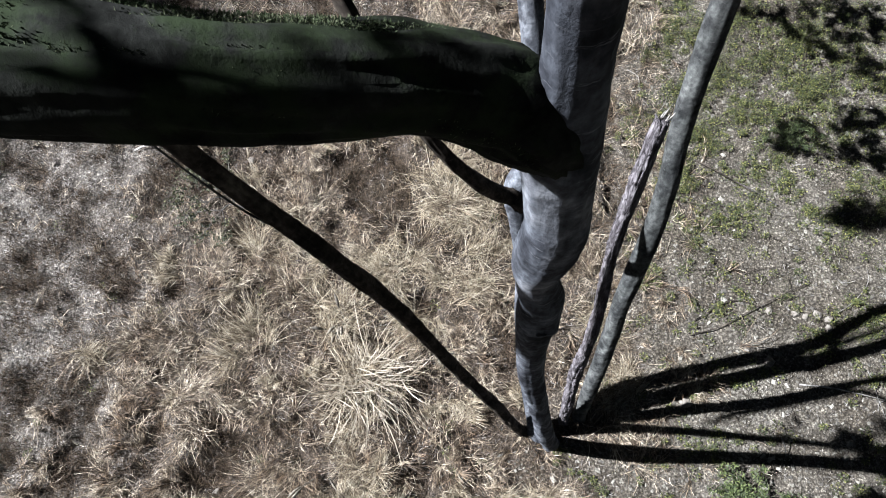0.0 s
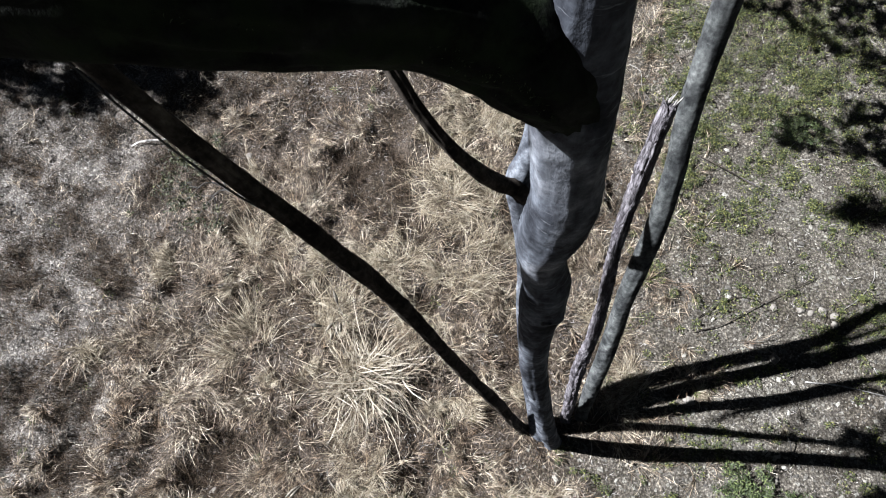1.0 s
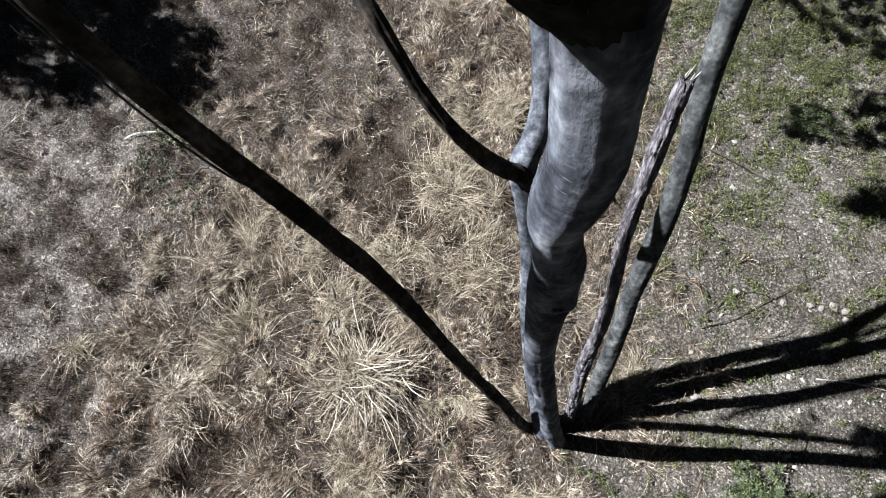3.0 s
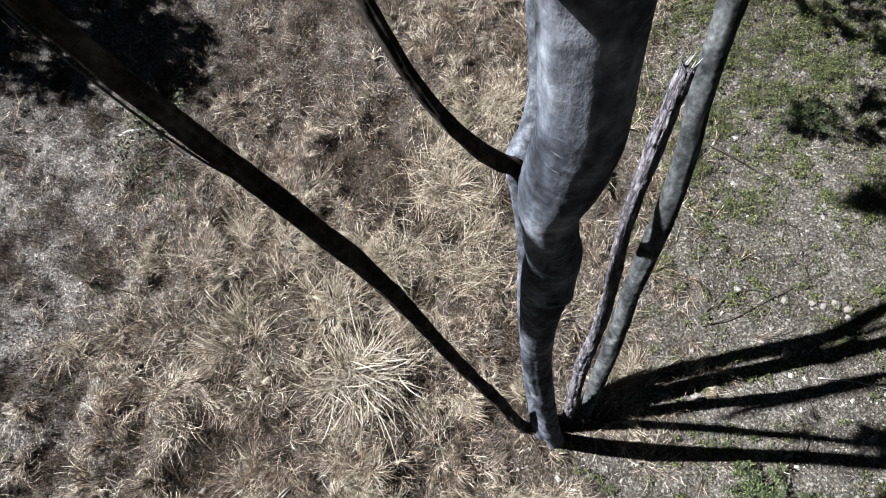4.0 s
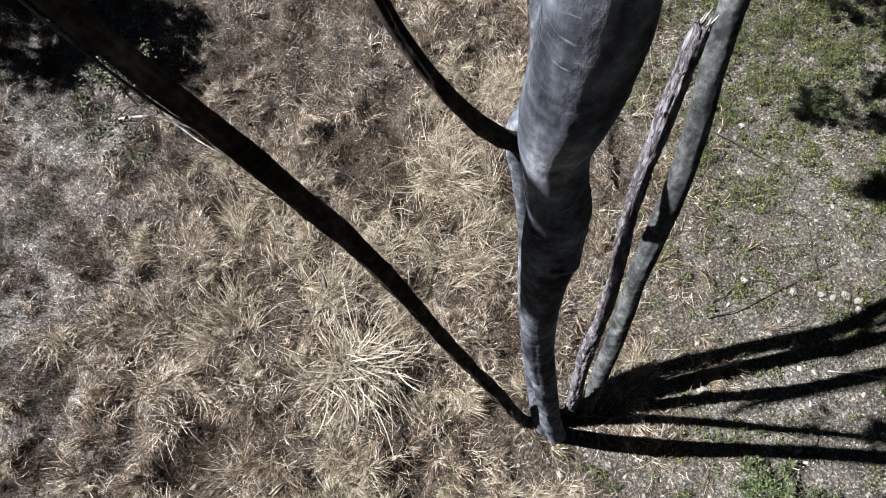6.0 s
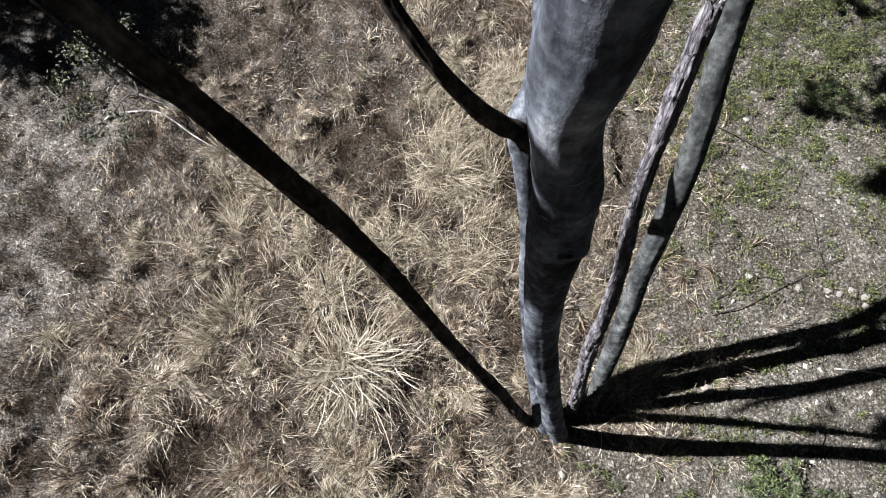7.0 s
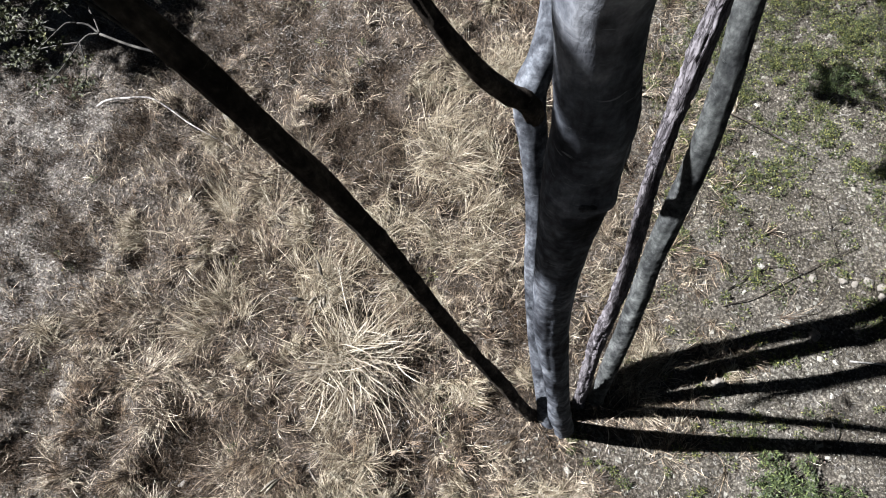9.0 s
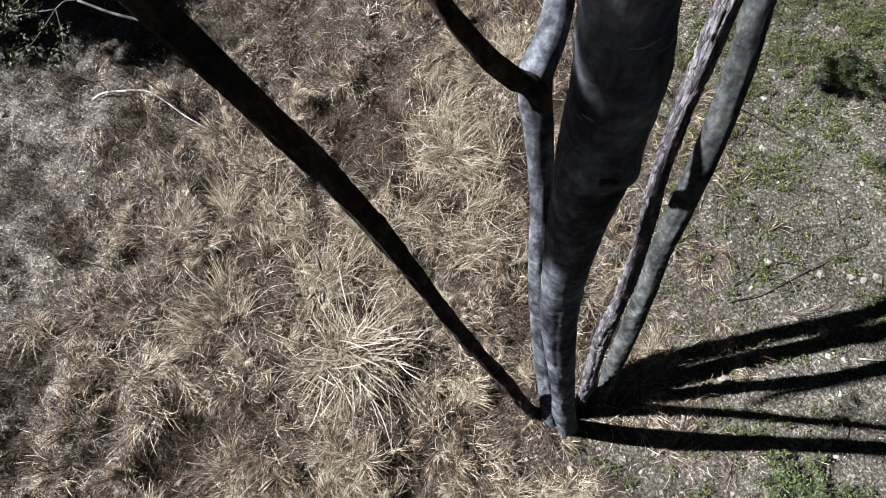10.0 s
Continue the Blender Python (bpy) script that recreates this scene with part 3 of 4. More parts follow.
def crown_centres():
    # sprays whose shade falls at the edge of the glade: where it falls, how high, how wide
    low, thin, loose, out = [], [], [], []
    for gx, gy, z, r in [(2.57, 2.40, 3.2, 0.15), (2.72, 2.62, 3.2, 0.10), (3.05, 2.30, 3.3, 0.12), (3.20, 2.50, 3.2, 0.22), (3.45, 2.25, 3.2, 0.20), (3.30, 2.75, 3.1, 0.14), (3.60, 2.60, 3.2, 0.20),
                         (2.95, 3.75, 3.0, 0.16), (3.30, 3.60, 3.1, 0.24), (3.62, 3.90, 3.0, 0.30), (2.80, 4.00, 3.0, 0.14), (3.50, 3.35, 3.1, 0.14), (3.25, 4.10, 3.0, 0.25), (2.45, 4.05, 3.0, 0.12), (3.7, 3.1, 3.1, 0.15)]:
        for k in range(int(5 + 240 * r * r)):
            a, d = RNG.uniform(0, 6.28), r * 1.15 * math.sqrt(RNG.random())
            low.append((gx - SHIFT_X * z + d * math.cos(a), gy - SHIFT_Y * z + 0.8 * d * math.sin(a), z + RNG.normal(0, 0.05), 0.055))
    for gx, gy, z, r in [(2.97, 1.54, 6.4, 0.17), (3.12, 1.62, 6.4, 0.15), (3.40, 1.70, 6.4, 0.20), (2.62, -0.46, 6.0, 0.07), (2.74, -0.64, 6.0, 0.13), (2.95, -0.50, 6.0, 0.18), (2.92, -0.86, 6.0, 0.18), (3.20, -0.42, 6.0, 0.15), (2.62, -0.92, 6.0, 0.08), (3.30, -1.12, 6.2, 0.18), (2.82, -0.65, 6.0, 0.09), (2.95, -0.69, 6.0, 0.09), (3.08, -0.73, 6.0, 0.09), (3.19, -0.76, 6.0, 0.08)]:
        for k in range(4):
            loose.append((gx - SHIFT_X * z + RNG.normal(0, r * 0.55), gy - SHIFT_Y * z + RNG.normal(0, r * 0.5), z + RNG.normal(0, 0.1), r * 0.7))
    for gx, gy, z, r in [(4.05, -1.04, 6.5, 0.13), (3.88, -1.10, 6.5, 0.14), (3.70, -1.16, 6.5, 0.14), (3.50, -1.22, 6.5, 0.14)]:
        for k in range(4):
            thin.append((gx - SHIFT_X * z + RNG.normal(0, r * 0.55), gy - SHIFT_Y * z + RNG.normal(0, r * 0.5), z + RNG.normal(0, 0.1), r * 0.8))
    for k in range(60):
        x, y, z = RNG.uniform(-1.6, 3.0), RNG.uniform(-3.0, 4.5), RNG.uniform(6.4, 8.6)
        r = RNG.uniform(0.35, 0.6)
        if x + SHIFT_X * z - r > 4.5:
            out.append((x, y, z, r))
    return low, thin, loose, out


LOW_SPRAYS, THIN_SPRAYS, SPRAYS, CLUMPS = crown_centres()
leaf_cloud("crown", CLUMPS, CROWN_LEAF, tree, "leafy green crown", 0.105, 110)
leaf_cloud("sprays", SPRAYS, CROWN_LEAF, tree, "loose leafy sprays at the rim of the crown", 0.070, 80)
leaf_cloud("sprays", THIN_SPRAYS, CROWN_LEAF, tree, "sparse leafy sprays above the bough", 0.070, 11)
leaf_cloud("sprays", LOW_SPRAYS, CROWN_LEAF, tree, "drooping leafy sprays of a low branch", 0.048, 46)
limb("branch", [(0.23, 1.19, 5.0, 0.018), (0.10, 2.0, 4.2, 0.014), (0.05, 2.9, 3.35, 0.010), (0.30, 4.2, 3.15, 0.004)], BARK_GREEN, tree, "thin drooping side branch", sides=10, step=0.05, rough=0.08, seed=41.0)


# the leafy shoot on the thin leaning stem
def build_shoot():
    """A short side shoot: a bare twig that forks into a fan of curved pale twigs with small leaves."""
    fork = Vector((-1.425, 0.165, 3.86))
    limb("twig", [(-1.20, 0.035, 3.95, 0.0040), (-1.285, 0.110, 3.862, 0.0034), (-1.36, 0.140, 3.852, 0.0030), (*fork, 0.0027)], TWIG_BARK, tree, "thin pale grey twig", sides=8, step=0.012, rough=0.12, seed=1.0)
    # one long twig rises close beside the stem
    limb("twig", [(-1.205, 0.022, 3.97, 0.0032), (-1.270, 0.024, 4.12, 0.0031), (-1.345, 0.045, 4.35, 0.0029), (-1.432, 0.098, 4.62, 0.0024), (-1.52, 0.17, 5.0, 0.0012)], TWIG_BARK, tree, "thin pale grey twig", sides=8, step=0.02, rough=0.12, seed=2.0)
    clumps = []
    joints = [fork, fork + Vector((-0.045, 0.020, 0.012)), fork + Vector((-0.040, -0.018, 0.0)), fork + Vector((-0.085, 0.005, 0.01)), fork + Vector((-0.020, 0.045, 0.02))]
    for a, b, r in ((0, 1, 0.0024), (0, 2, 0.0022), (1, 3, 0.0018), (0, 4, 0.0019)):
        m = joints[a].lerp(joints[b], 0.5) + Vector((0, 0.006, 0.004))
        limb("twig", [(*joints[a], r), (*m, r * 0.95), (*joints[b], r * 0.85)], TWIG_BARK, tree, "thin pale grey twig", sides=7, step=0.008, rough=0.12, seed=float(b))
    for k, (at, turn, length, lift) in enumerate([(4, 1.9, 0.10, 0.05), (4, 2.5, 0.12, 0.05), (1, 2.3, 0.11, 0.04), (1, 2.8, 0.13, 0.05), (3, 2.7, 0.11, 0.02), (3, 3.2, 0.12, 0.01), (3, 3.7, 0.10, -0.01), (2, 3.4, 0.13, -0.02), (2, 3.9, 0.12, -0.03), (2, 4.4, 0.09, -0.03), (4, 3.1, 0.09, 0.06)]):
        way, q = Vector((math.cos(turn), math.sin(turn), 0)), joints[at]
        side = Vector((-way.y, way.x, 0)) * RNG.uniform(-0.035, 0.035)
        a, b, c = q + way * length * 0.35 + Vector((0, 0, lift * 0.5)) + side * 0.6, q + way * length * 0.7 + Vector((0, 0, lift * 0.9)) + side, q + way * length + Vector((0, 0, lift * 0.9)) + side * 0.8
        limb("twig", [(*q, 0.0015), (*a, 0.0013), (*b, 0.0010), (*c, 0.0006)], TWIG_BARK, tree, "thin pale grey twig", sides=7, step=0.010, rough=0.12, seed=float(k))
        for p, r in ((a, 0.018), (b, 0.026), (c, 0.030), (b.lerp(c, 0.5), 0.028)):
            clumps.append((*p, r))
    leaf_cloud("leaves", clumps, OLIVE_LEAF, tree, "small olive green leaves of the side shoot", 0.0115, 24)


build_shoot()


# unseen trees added round the glade to hold off light; one shades a corner
def build_shade_trees():
    feet = [(7.0, 1.5), (4.5, -5.5), (-2.5, -5.0), (-9.0, -4.5), (-13.5, 1.0), (-10.5, 6.0), (-3.5, 9.5), (3.5, 9.0), (9.0, 6.5), (9.5, -3.5), (-16.0, 7.0)]
    crowns = [[] for f in feet]
    for k in range(2600):
        x, y, z = RNG.uniform(-20, 13), RNG.uniform(-11, 15), RNG.uniform(5.6, 9.2)
        gx, gy, r = x + SHIFT_X * z, y + SHIFT_Y * z, RNG.uniform(0.5, 0.9)
        if -7.2 - r < gx < 4.5 + r and -1.5 - r < gy < 5.4 + r and not (gx < -4.1 - 0.8 * r and gy > 3.35 + 0.8 * r):
            continue
        n = min(range(len(feet)), key=lambda i: (feet[i][0] - x) ** 2 + (feet[i][1] - y) ** 2)
        if len(crowns[n]) < 130:
            crowns[n].append((x - feet[n][0], y - feet[n][1], z, r))
    for k in range(150):
        gx, gy, z = RNG.uniform(-7.4, -3.8), RNG.uniform(3.12, 6.0), RNG.uniform(4.9, 5.8)
        if gx + 0.55 * (gy - 3.0) < -3.3:
            crowns[5].append((gx - SHIFT_X * z - feet[5][0], gy - SHIFT_Y * z - feet[5][1], z, RNG.uniform(0.3, 0.45)))
    for k, (fx, fy) in enumerate(feet):
        ob = tagged(new("tree"), "unseen leafy tree, added to hold light off the glade", "tree", "trees round the glade")
        ob.location = (fx, fy, 0)
        limb("trunk", [(0, 0, -0.1, 0.17), (0.1, 0, 1.5, 0.13), (0.2, -0.1, 3.5, 0.11), (0.3, -0.2, 7.0, 0.05)], BARK_BROWN, ob, "", sides=20, step=0.08, seed=31.0 + k)
        leaf_cloud("crown", crowns[k], CROWN_LEAF, ob, "", 0.17, 75)


build_shade_trees()


# ---- dry grass ----
def scatter(n, keep):
    """n tries over the plan; keep(x, y) gives the chance of each."""
    x, y = RNG.uniform(-7.0, 4.6, n), RNG.uniform(-1.6, 5.4, n)
    ok = RNG.random(n) < keep(x, y)
    return x[ok], y[ok]


def grass_amount(x, y):
    patchy = smooth(field(x, y, 0.42, 2.0), 0.36, 0.58) * (0.18 + 0.82 * smooth(field(x, y, 0.15, 77.0, 2), 0.38, 0.54))
    stubble = 0.42 * smooth(field(x, y, 0.30, 19.0), 0.45, 0.62) * (1 - smooth(x, 1.0, 1.9)) * green_side(x, y)
    return (1 - green_side(x, y)) * (1 - 0.86 * grey_side(x, y)) * (0.16 + 0.84 * patchy) * (1 - 0.8 * hollow(x, y)) + stubble


def lay_way(x, y):
    """The way the matted grass lies: it turns from patch to patch."""
    return 12.0 * field(x, y, 0.55, 14.0, 2) + RNG.normal(0, 0.55, len(x))


def build_grass():
    x, y = scatter(400000, lambda x, y: 0.42 * grass_amount(x, y))
    n = len(x)
    me = blades("dry_grass", x, y, height(x, y), lay_way(x, y), RNG.uniform(0.05, 0.17, n), RNG.normal(1.05, 0.3, n), RNG.uniform(0.1, 0.6, n),
                RNG.uniform(0.0012, 0.0030, n), STRAW, RNG.normal(0, 0.2, n))
    tagged(new("dry_grass", me), "matted dry straw-coloured grass lying over the soil", "grass", kind="stuff")
    # small tufts, arching every way
    cx, cy = scatter(19000, lambda x, y: grass_amount(x, y) * smooth(field(x, y, 0.30, 51.0), 0.30, 0.60))
    k = np.repeat(np.arange(len(cx)), 15)
    n = len(k)
    tall = (RNG.uniform(0.09, 0.20, len(cx)) + 0.18 * RNG.random(len(cx)) ** 3)[k] * RNG.uniform(0.5, 1.25, n)
    way = (12.0 * field(cx, cy, 0.55, 14.0, 2) + RNG.normal(0, 0.7, len(cx)))[k]
    a = np.where(RNG.random(n) < 0.85, way + RNG.normal(0, 0.27, n), RNG.uniform(0, 6.28, n))
    r = 0.028 * RNG.random(n)
    px, py = cx[k] + r * np.cos(a * 3.1), cy[k] + r * np.sin(a * 2.3)
    me = blades("dry_grass", px, py, height(px, py), a, tall, np.abs(RNG.normal(0.7, 0.3, n)), RNG.uniform(0.2, 1.0, n), RNG.uniform(0.0012, 0.0033, n), STRAW, RNG.normal(0, 0.18, n), 4)
    tagged(new("grass_tufts", me), "small tufts of dry straw-coloured grass", "grass", kind="stuff")
    x, y = scatter(195000, lambda x, y: 0.25 + 0.5 * grey_side(x, y) - 0.15 * green_side(x, y))
    n = len(x)
    me = blades("plant_litter", x, y, height(x, y) + 0.003, RNG.uniform(0, 6.28, n), RNG.uniform(0.02, 0.07, n), RNG.normal(1.35, 0.2, n), RNG.uniform(0, 0.3, n),
                RNG.uniform(0.0012, 0.003, n), LITTER, RNG.normal(0, 0.2, n), 2)
    tagged(new("plant_litter", me), "brown and grey bits of dead leaf and stalk", "litter", kind="stuff")


def build_dead_weeds():
    """Low brown heads of dead weeds; their dark colour also stands for shade between the straw."""
    cx, cy = scatter(11000, lambda x, y: (1 - green_side(x, y)) * (0.15 + 0.2 * smooth(-x, 1.6, 3.0) + 0.85 * hollow(x, y)) * (0.55 + 0.45 * smooth(-x, 1.2, 2.6)))
    k = np.repeat(np.arange(len(cx)), 42)
    n = len(k)
    a, r = RNG.uniform(0, 6.28, n), 0.07 * RNG.random(n) ** 0.6
    px, py = cx[k] + r * np.cos(a), cy[k] + r * np.sin(a)
    me = blades("dead_weeds", px, py, height(px, py), a + RNG.normal(0, 0.8, n), RNG.uniform(0.04, 0.14, n), np.abs(RNG.normal(0.45, 0.35, n)), RNG.uniform(0, 0.8, n),
                RNG.uniform(0.001, 0.0024, n), DEAD_WEED_SHADE, RNG.normal(0, 0.3, n), 3)
    tagged(new("dead_weeds", me), "dark brown dead weeds between dry grass tufts", "weeds", kind="stuff")


def tussock(x, y, spread, count, length, material, label, lean=1.0):
    """A clump of long dry blades, slumped over in combed locks."""
    locks = 14
    k = RNG.integers(0, locks, count)
    fall = RNG.uniform(0, 6.28) + RNG.normal(0, 1.1, locks)
    la, lr = RNG.uniform(0, 6.28, locks), spread * 0.75 * RNG.random(locks) ** 0.5
    loose = RNG.random(count) < 0.12
    px = x + (lr * np.cos(la))[k] + RNG.normal(0, spread * 0.10, count)
    py = y + (lr * np.sin(la))[k] + RNG.normal(0, spread * 0.10, count)
    az = np.where(loose, RNG.uniform(0, 6.28, count), fall[k] + RNG.normal(0, 0.32, count))
    ln = length * RNG.uniform(0.45, 1.1, count)
    me = blades("grass_tussock", px, py, height(px, py), az, ln, np.abs((RNG.normal(0.75, 0.2, locks)[k] + RNG.normal(0, 0.18, count))) * lean, RNG.uniform(0.35, 0.95, count),
                RNG.uniform(0.0013, 0.0035, count) * (0.6 + 0.5 * length), material, RNG.normal(0, 0.16, count), 5)
    return tagged(new("grass_tussock", me), label, "grass tussock", "dry grass tussocks")


def mound(x, y, size, fall, material, label):
    """A small tussock: locks of fine blades, slumped the one way or curled aside, with dark stalks that stand in for
    its shade.
    """
    ob = tagged(new("grass_tussock"), label, "grass tussock", "dry grass tussocks")
    n, locks = int(170 + 760 * size), 8
    k = RNG.integers(0, locks, n)
    la, lr, lw = RNG.uniform(0, 6.28, locks), size * 0.60 * RNG.random(locks) ** 0.5, fall + RNG.normal(0, 0.8, locks)
    curl, lean, long = RNG.normal(0, 0.22, locks), np.abs(RNG.normal(0.30, 0.25, locks)), RNG.uniform(0.7, 1.35, locks)
    px, py = x + (lr * np.cos(la))[k] + RNG.normal(0, 0.10 * size, n), y + (lr * np.sin(la))[k] + RNG.normal(0, 0.10 * size, n)
    loose = RNG.random(n) < 0.13
    a = np.where(loose, RNG.uniform(0, 6.28, n), lw[k] + RNG.normal(0, 0.22, n))
    part = blades("thatch", px, py, height(px, py) + 0.01, a, size * long[k] * RNG.uniform(0.55, 1.15, n), lean[k] + np.abs(RNG.normal(0, 0.15, n)), RNG.uniform(0.6, 1.2, n), RNG.uniform(0.0011, 0.0029, n), material, curl[k] + RNG.normal(0, 0.08, n), 5)
    new("thatch", part).parent = ob
    # dark stalks offset down-sun: the shade beside the tussock, put in as colour
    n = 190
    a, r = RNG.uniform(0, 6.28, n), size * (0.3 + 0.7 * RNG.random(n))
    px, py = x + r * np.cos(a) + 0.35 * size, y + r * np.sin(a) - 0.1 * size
    part = blades("withered_foot", px, py, height(px, py), a + RNG.normal(0, 0.8, n), size * RNG.uniform(0.2, 0.55, n), np.abs(RNG.normal(0.6, 0.35, n)), RNG.uniform(0.1, 0.8, n), RNG.uniform(0.001, 0.0024, n), DEAD_WEED_SHADE, RNG.normal(0, 0.2, n), 3)
    tagged(new("withered_foot", part), "dark brown stalks put in for the tussock's shade").parent = ob


def build_mounds():
    for gx in np.arange(-4.7, -0.1, 0.40):
        for gy in np.arange(-1.0, 3.7, 0.40):
            x, y = gx + RNG.uniform(-0.17, 0.17), gy + RNG.uniform(-0.17, 0.17)
            bare = float(green_side(x, y)) + float(grey_side(x, y)) + float(hollow(x, y))
            if bare > 0.5 or math.hypot(x + 1.7, y - 0.1) < 0.45 or math.hypot(x + 0.1, y + 0.45) < 0.3 or RNG.random() < 0.22:
                continue
            pale = RNG.random() < 0.35 + 0.4 * float(smooth(x, -3.0, -1.4))
            mound(x, y, RNG.uniform(0.11, 0.23), RNG.normal(2.6, 1.2), SOFT_STRAW if pale else STRAW, "small pale dry grass tussock, arching" if pale else "small brown dry grass tussock, half collapsed")


def great_tussock(x, y):
    """The one great tussock: a thatch of thin blades, with the long broad ones apart."""
    ob = tagged(new("grass_tussock"), "large pale dry grass tussock with long arching blades", "grass tussock", "dry grass tussocks")
    count = 560
    az = RNG.uniform(0, 6.28, count)
    px, py = x + RNG.normal(0, 0.15, count), y + RNG.normal(0, 0.12, count)
    me = blades("thatch", px, py, height(px, py), az, RNG.uniform(0.2, 0.55, count), np.abs(RNG.normal(0.6, 0.35, count)), RNG.uniform(0.2, 1.1, count),
                RNG.uniform(0.0015, 0.0032, count), SOFT_STRAW, RNG.normal(0, 0.15, count), 5)
    new("thatch", me).parent = ob
    for k in range(230):
        a = RNG.choice([RNG.normal(-0.75, 0.75), RNG.uniform(0, 6.28)], p=[0.5, 0.5])
        bx, by = x + RNG.normal(0, 0.13), y + RNG.normal(0, 0.10)
        me = blades("blade", np.array([bx]), np.array([by]), np.array([float(height(bx, by))]), np.array([a]), np.array([RNG.uniform(0.32, 0.76)]),
                    np.array([abs(RNG.normal(0.7, 0.3))]), np.array([RNG.uniform(0.3, 1.0)]), np.array([RNG.uniform(0.0024, 0.0056)]), PALE_STRAW_BLADE, RNG.normal(0, 0.13, 1), 6)
        new("blade", me).parent = ob


def seed_heads(x, y, count):
    """Pale feathery seed heads on thin stalks over a tussock."""
    ob = tagged(new("seed_stalks"), "dry grass stalks with pale feathery seed heads", "grass")
    for k in range(count):
        a, r = RNG.uniform(0, 6.28), RNG.uniform(0.02, 0.12)
        bx, by = x + r * math.cos(a), y + r * math.sin(a)
        z0, w, h = float(height(bx, by)), RNG.uniform(0, 6.28), RNG.uniform(0.32, 0.45)
        cx, cy = bx + 0.10 * math.cos(w), by + 0.10 * math.sin(w)
        dx, dy = bx + 0.22 * math.cos(w), by + 0.22 * math.sin(w)
        limb("stalk", [(bx, by, z0, 0.0022), (cx, cy, z0 + h * 0.7, 0.0018), (dx, dy, z0 + h, 0.0012)], BLEACHED, ob, "", sides=5, step=0.06)
        limb("seed_head", [(cx, cy, z0 + h * 0.7, 0.003), ((cx + dx) / 2, (cy + dy) / 2, z0 + h * 0.88, 0.014), (dx, dy, z0 + h, 0.003)], SEED, ob, "feathery pale seed head", sides=10, step=0.012, rough=0.35, ridge=0.5, seed=float(k))


build_grass()
seed_heads(-1.95, 0.60, 7)
seed_heads(-2.05, -0.72, 3)
build_dead_weeds()
great_tussock(-1.70, 0.10)
build_mounds()
mound(1.27, -0.07, 0.10, 0.6, SOFT_STRAW, "small tuft of pale dry grass on bare gravel")
for x, y, s, l, pale in [(-1.08, 2.0, 0.46, 0.55, 1), (-0.63, 1.86, 0.40, 0.50, 1), (-0.75, 1.1, 0.4, 0.44, 1), (-2.02, 0.62, 0.36, 0.55, 1), (-3.11, 1.14, 0.34, 0.36, 0),
                         (-2.76, 1.46, 0.36, 0.40, 1), (-2.46, -0.85, 0.34, 0.40, 0), (-1.7, -0.75, 0.26, 0.30, 1), (-2.87, 0.42, 0.32, 0.38, 1), (-3.57, 0.38, 0.36, 0.36, 0), (-3.33, -0.15, 0.34, 0.40, 0),
                         (-2.4, 1.9, 0.32, 0.36, 0), (-0.44, 2.75, 0.32, 0.42, 1), (-0.97, 3.95, 0.36, 0.40, 0), (-1.5, 1.25, 0.36, 0.42, 1), (-1.2, 0.62, 0.3, 0.36, 1), (-0.3, -0.95, 0.24, 0.26, 1), (0.62, -0.05, 0.26, 0.30, 1), (0.55, 0.62, 0.24, 0.26, 1), (0.45, 1.15, 0.24, 0.30, 0), (0.02, -0.95, 0.20, 0.22, 0)]:
    tussock(x, y, s, 600, l, SOFT_STRAW if pale else STRAW, "pale dry grass tussock slumped to one side" if pale else "brown dry grass tussock flattened to the ground", 1.0)


# ---- weeds, shrubs, pebbles ----
def build_weeds():
    cx, cy = scatter(19000, lambda x, y: green_side(x, y) * (0.05 + 0.22 * smooth(y, 1.5, 2.3) + 1.0 * smooth(field(x, y, 0.30, 41.0), 0.47, 0.62)) * (0.28 + 0.55 * smooth(y, 0.1, 0.6) + 0.4 * smooth(y, 1.2, 2.2)) + 0.5 * np.exp(-((x - 1.22) / 0.30) ** 2 - ((y - 0.70) / 0.38) ** 2) * smooth(field(x, y, 0.16, 47.0), 0.42, 0.58) + 0.006)
    k = np.repeat(np.arange(len(cx)), 40)
    n = len(k)
    a, r = RNG.uniform(0, 6.28, n), (0.02 + 0.055 * RNG.random(len(cx)) ** 1.5)[k] * RNG.random(n) ** 0.6
    px, py = cx[k] + r * np.cos(a), cy[k] + r * np.sin(a)
    p = np.stack([px, py, height(px, py) + RNG.uniform(0.010, 0.06, n) * (1.3 - r / 0.075)], 1)
    me = copies("weeds", LEAF, LEAF_TRIS, p, turns_of(a + RNG.normal(0, 0.8, n), RNG.normal(-0.15, 0.4, n), RNG.normal(0, 0.4, n)), RNG.uniform(0.008, 0.026, n), GREEN)
    tagged(new("weeds", me), "low bright green weeds sprouting between the stones", "weeds", kind="stuff")


def build_mat():
    """A thin mat of tiny leaves, green and withered, over the gravel."""
    x, y = scatter(260000, lambda x, y: green_side(x, y) * (0.10 + 0.9 * smooth(field(x, y, 0.34, 83.0), 0.36, 0.58)) * (0.35 + 0.65 * smooth(y, 0.1, 0.7)))
    n = len(x)
    t = turns_of(RNG.uniform(0, 6.28, n), RNG.normal(0, 0.5, n), RNG.normal(0, 0.5, n))
    me = copies("ground_cover", LEAF, LEAF_TRIS, np.stack([x, y, height(x, y) + RNG.uniform(0.003, 0.018, n)], 1), t, RNG.uniform(0.005, 0.012, n), MAT_LEAF)
    tagged(new("ground_cover", me), "thin mat of tiny green and withered leaves", "ground cover", kind="stuff")


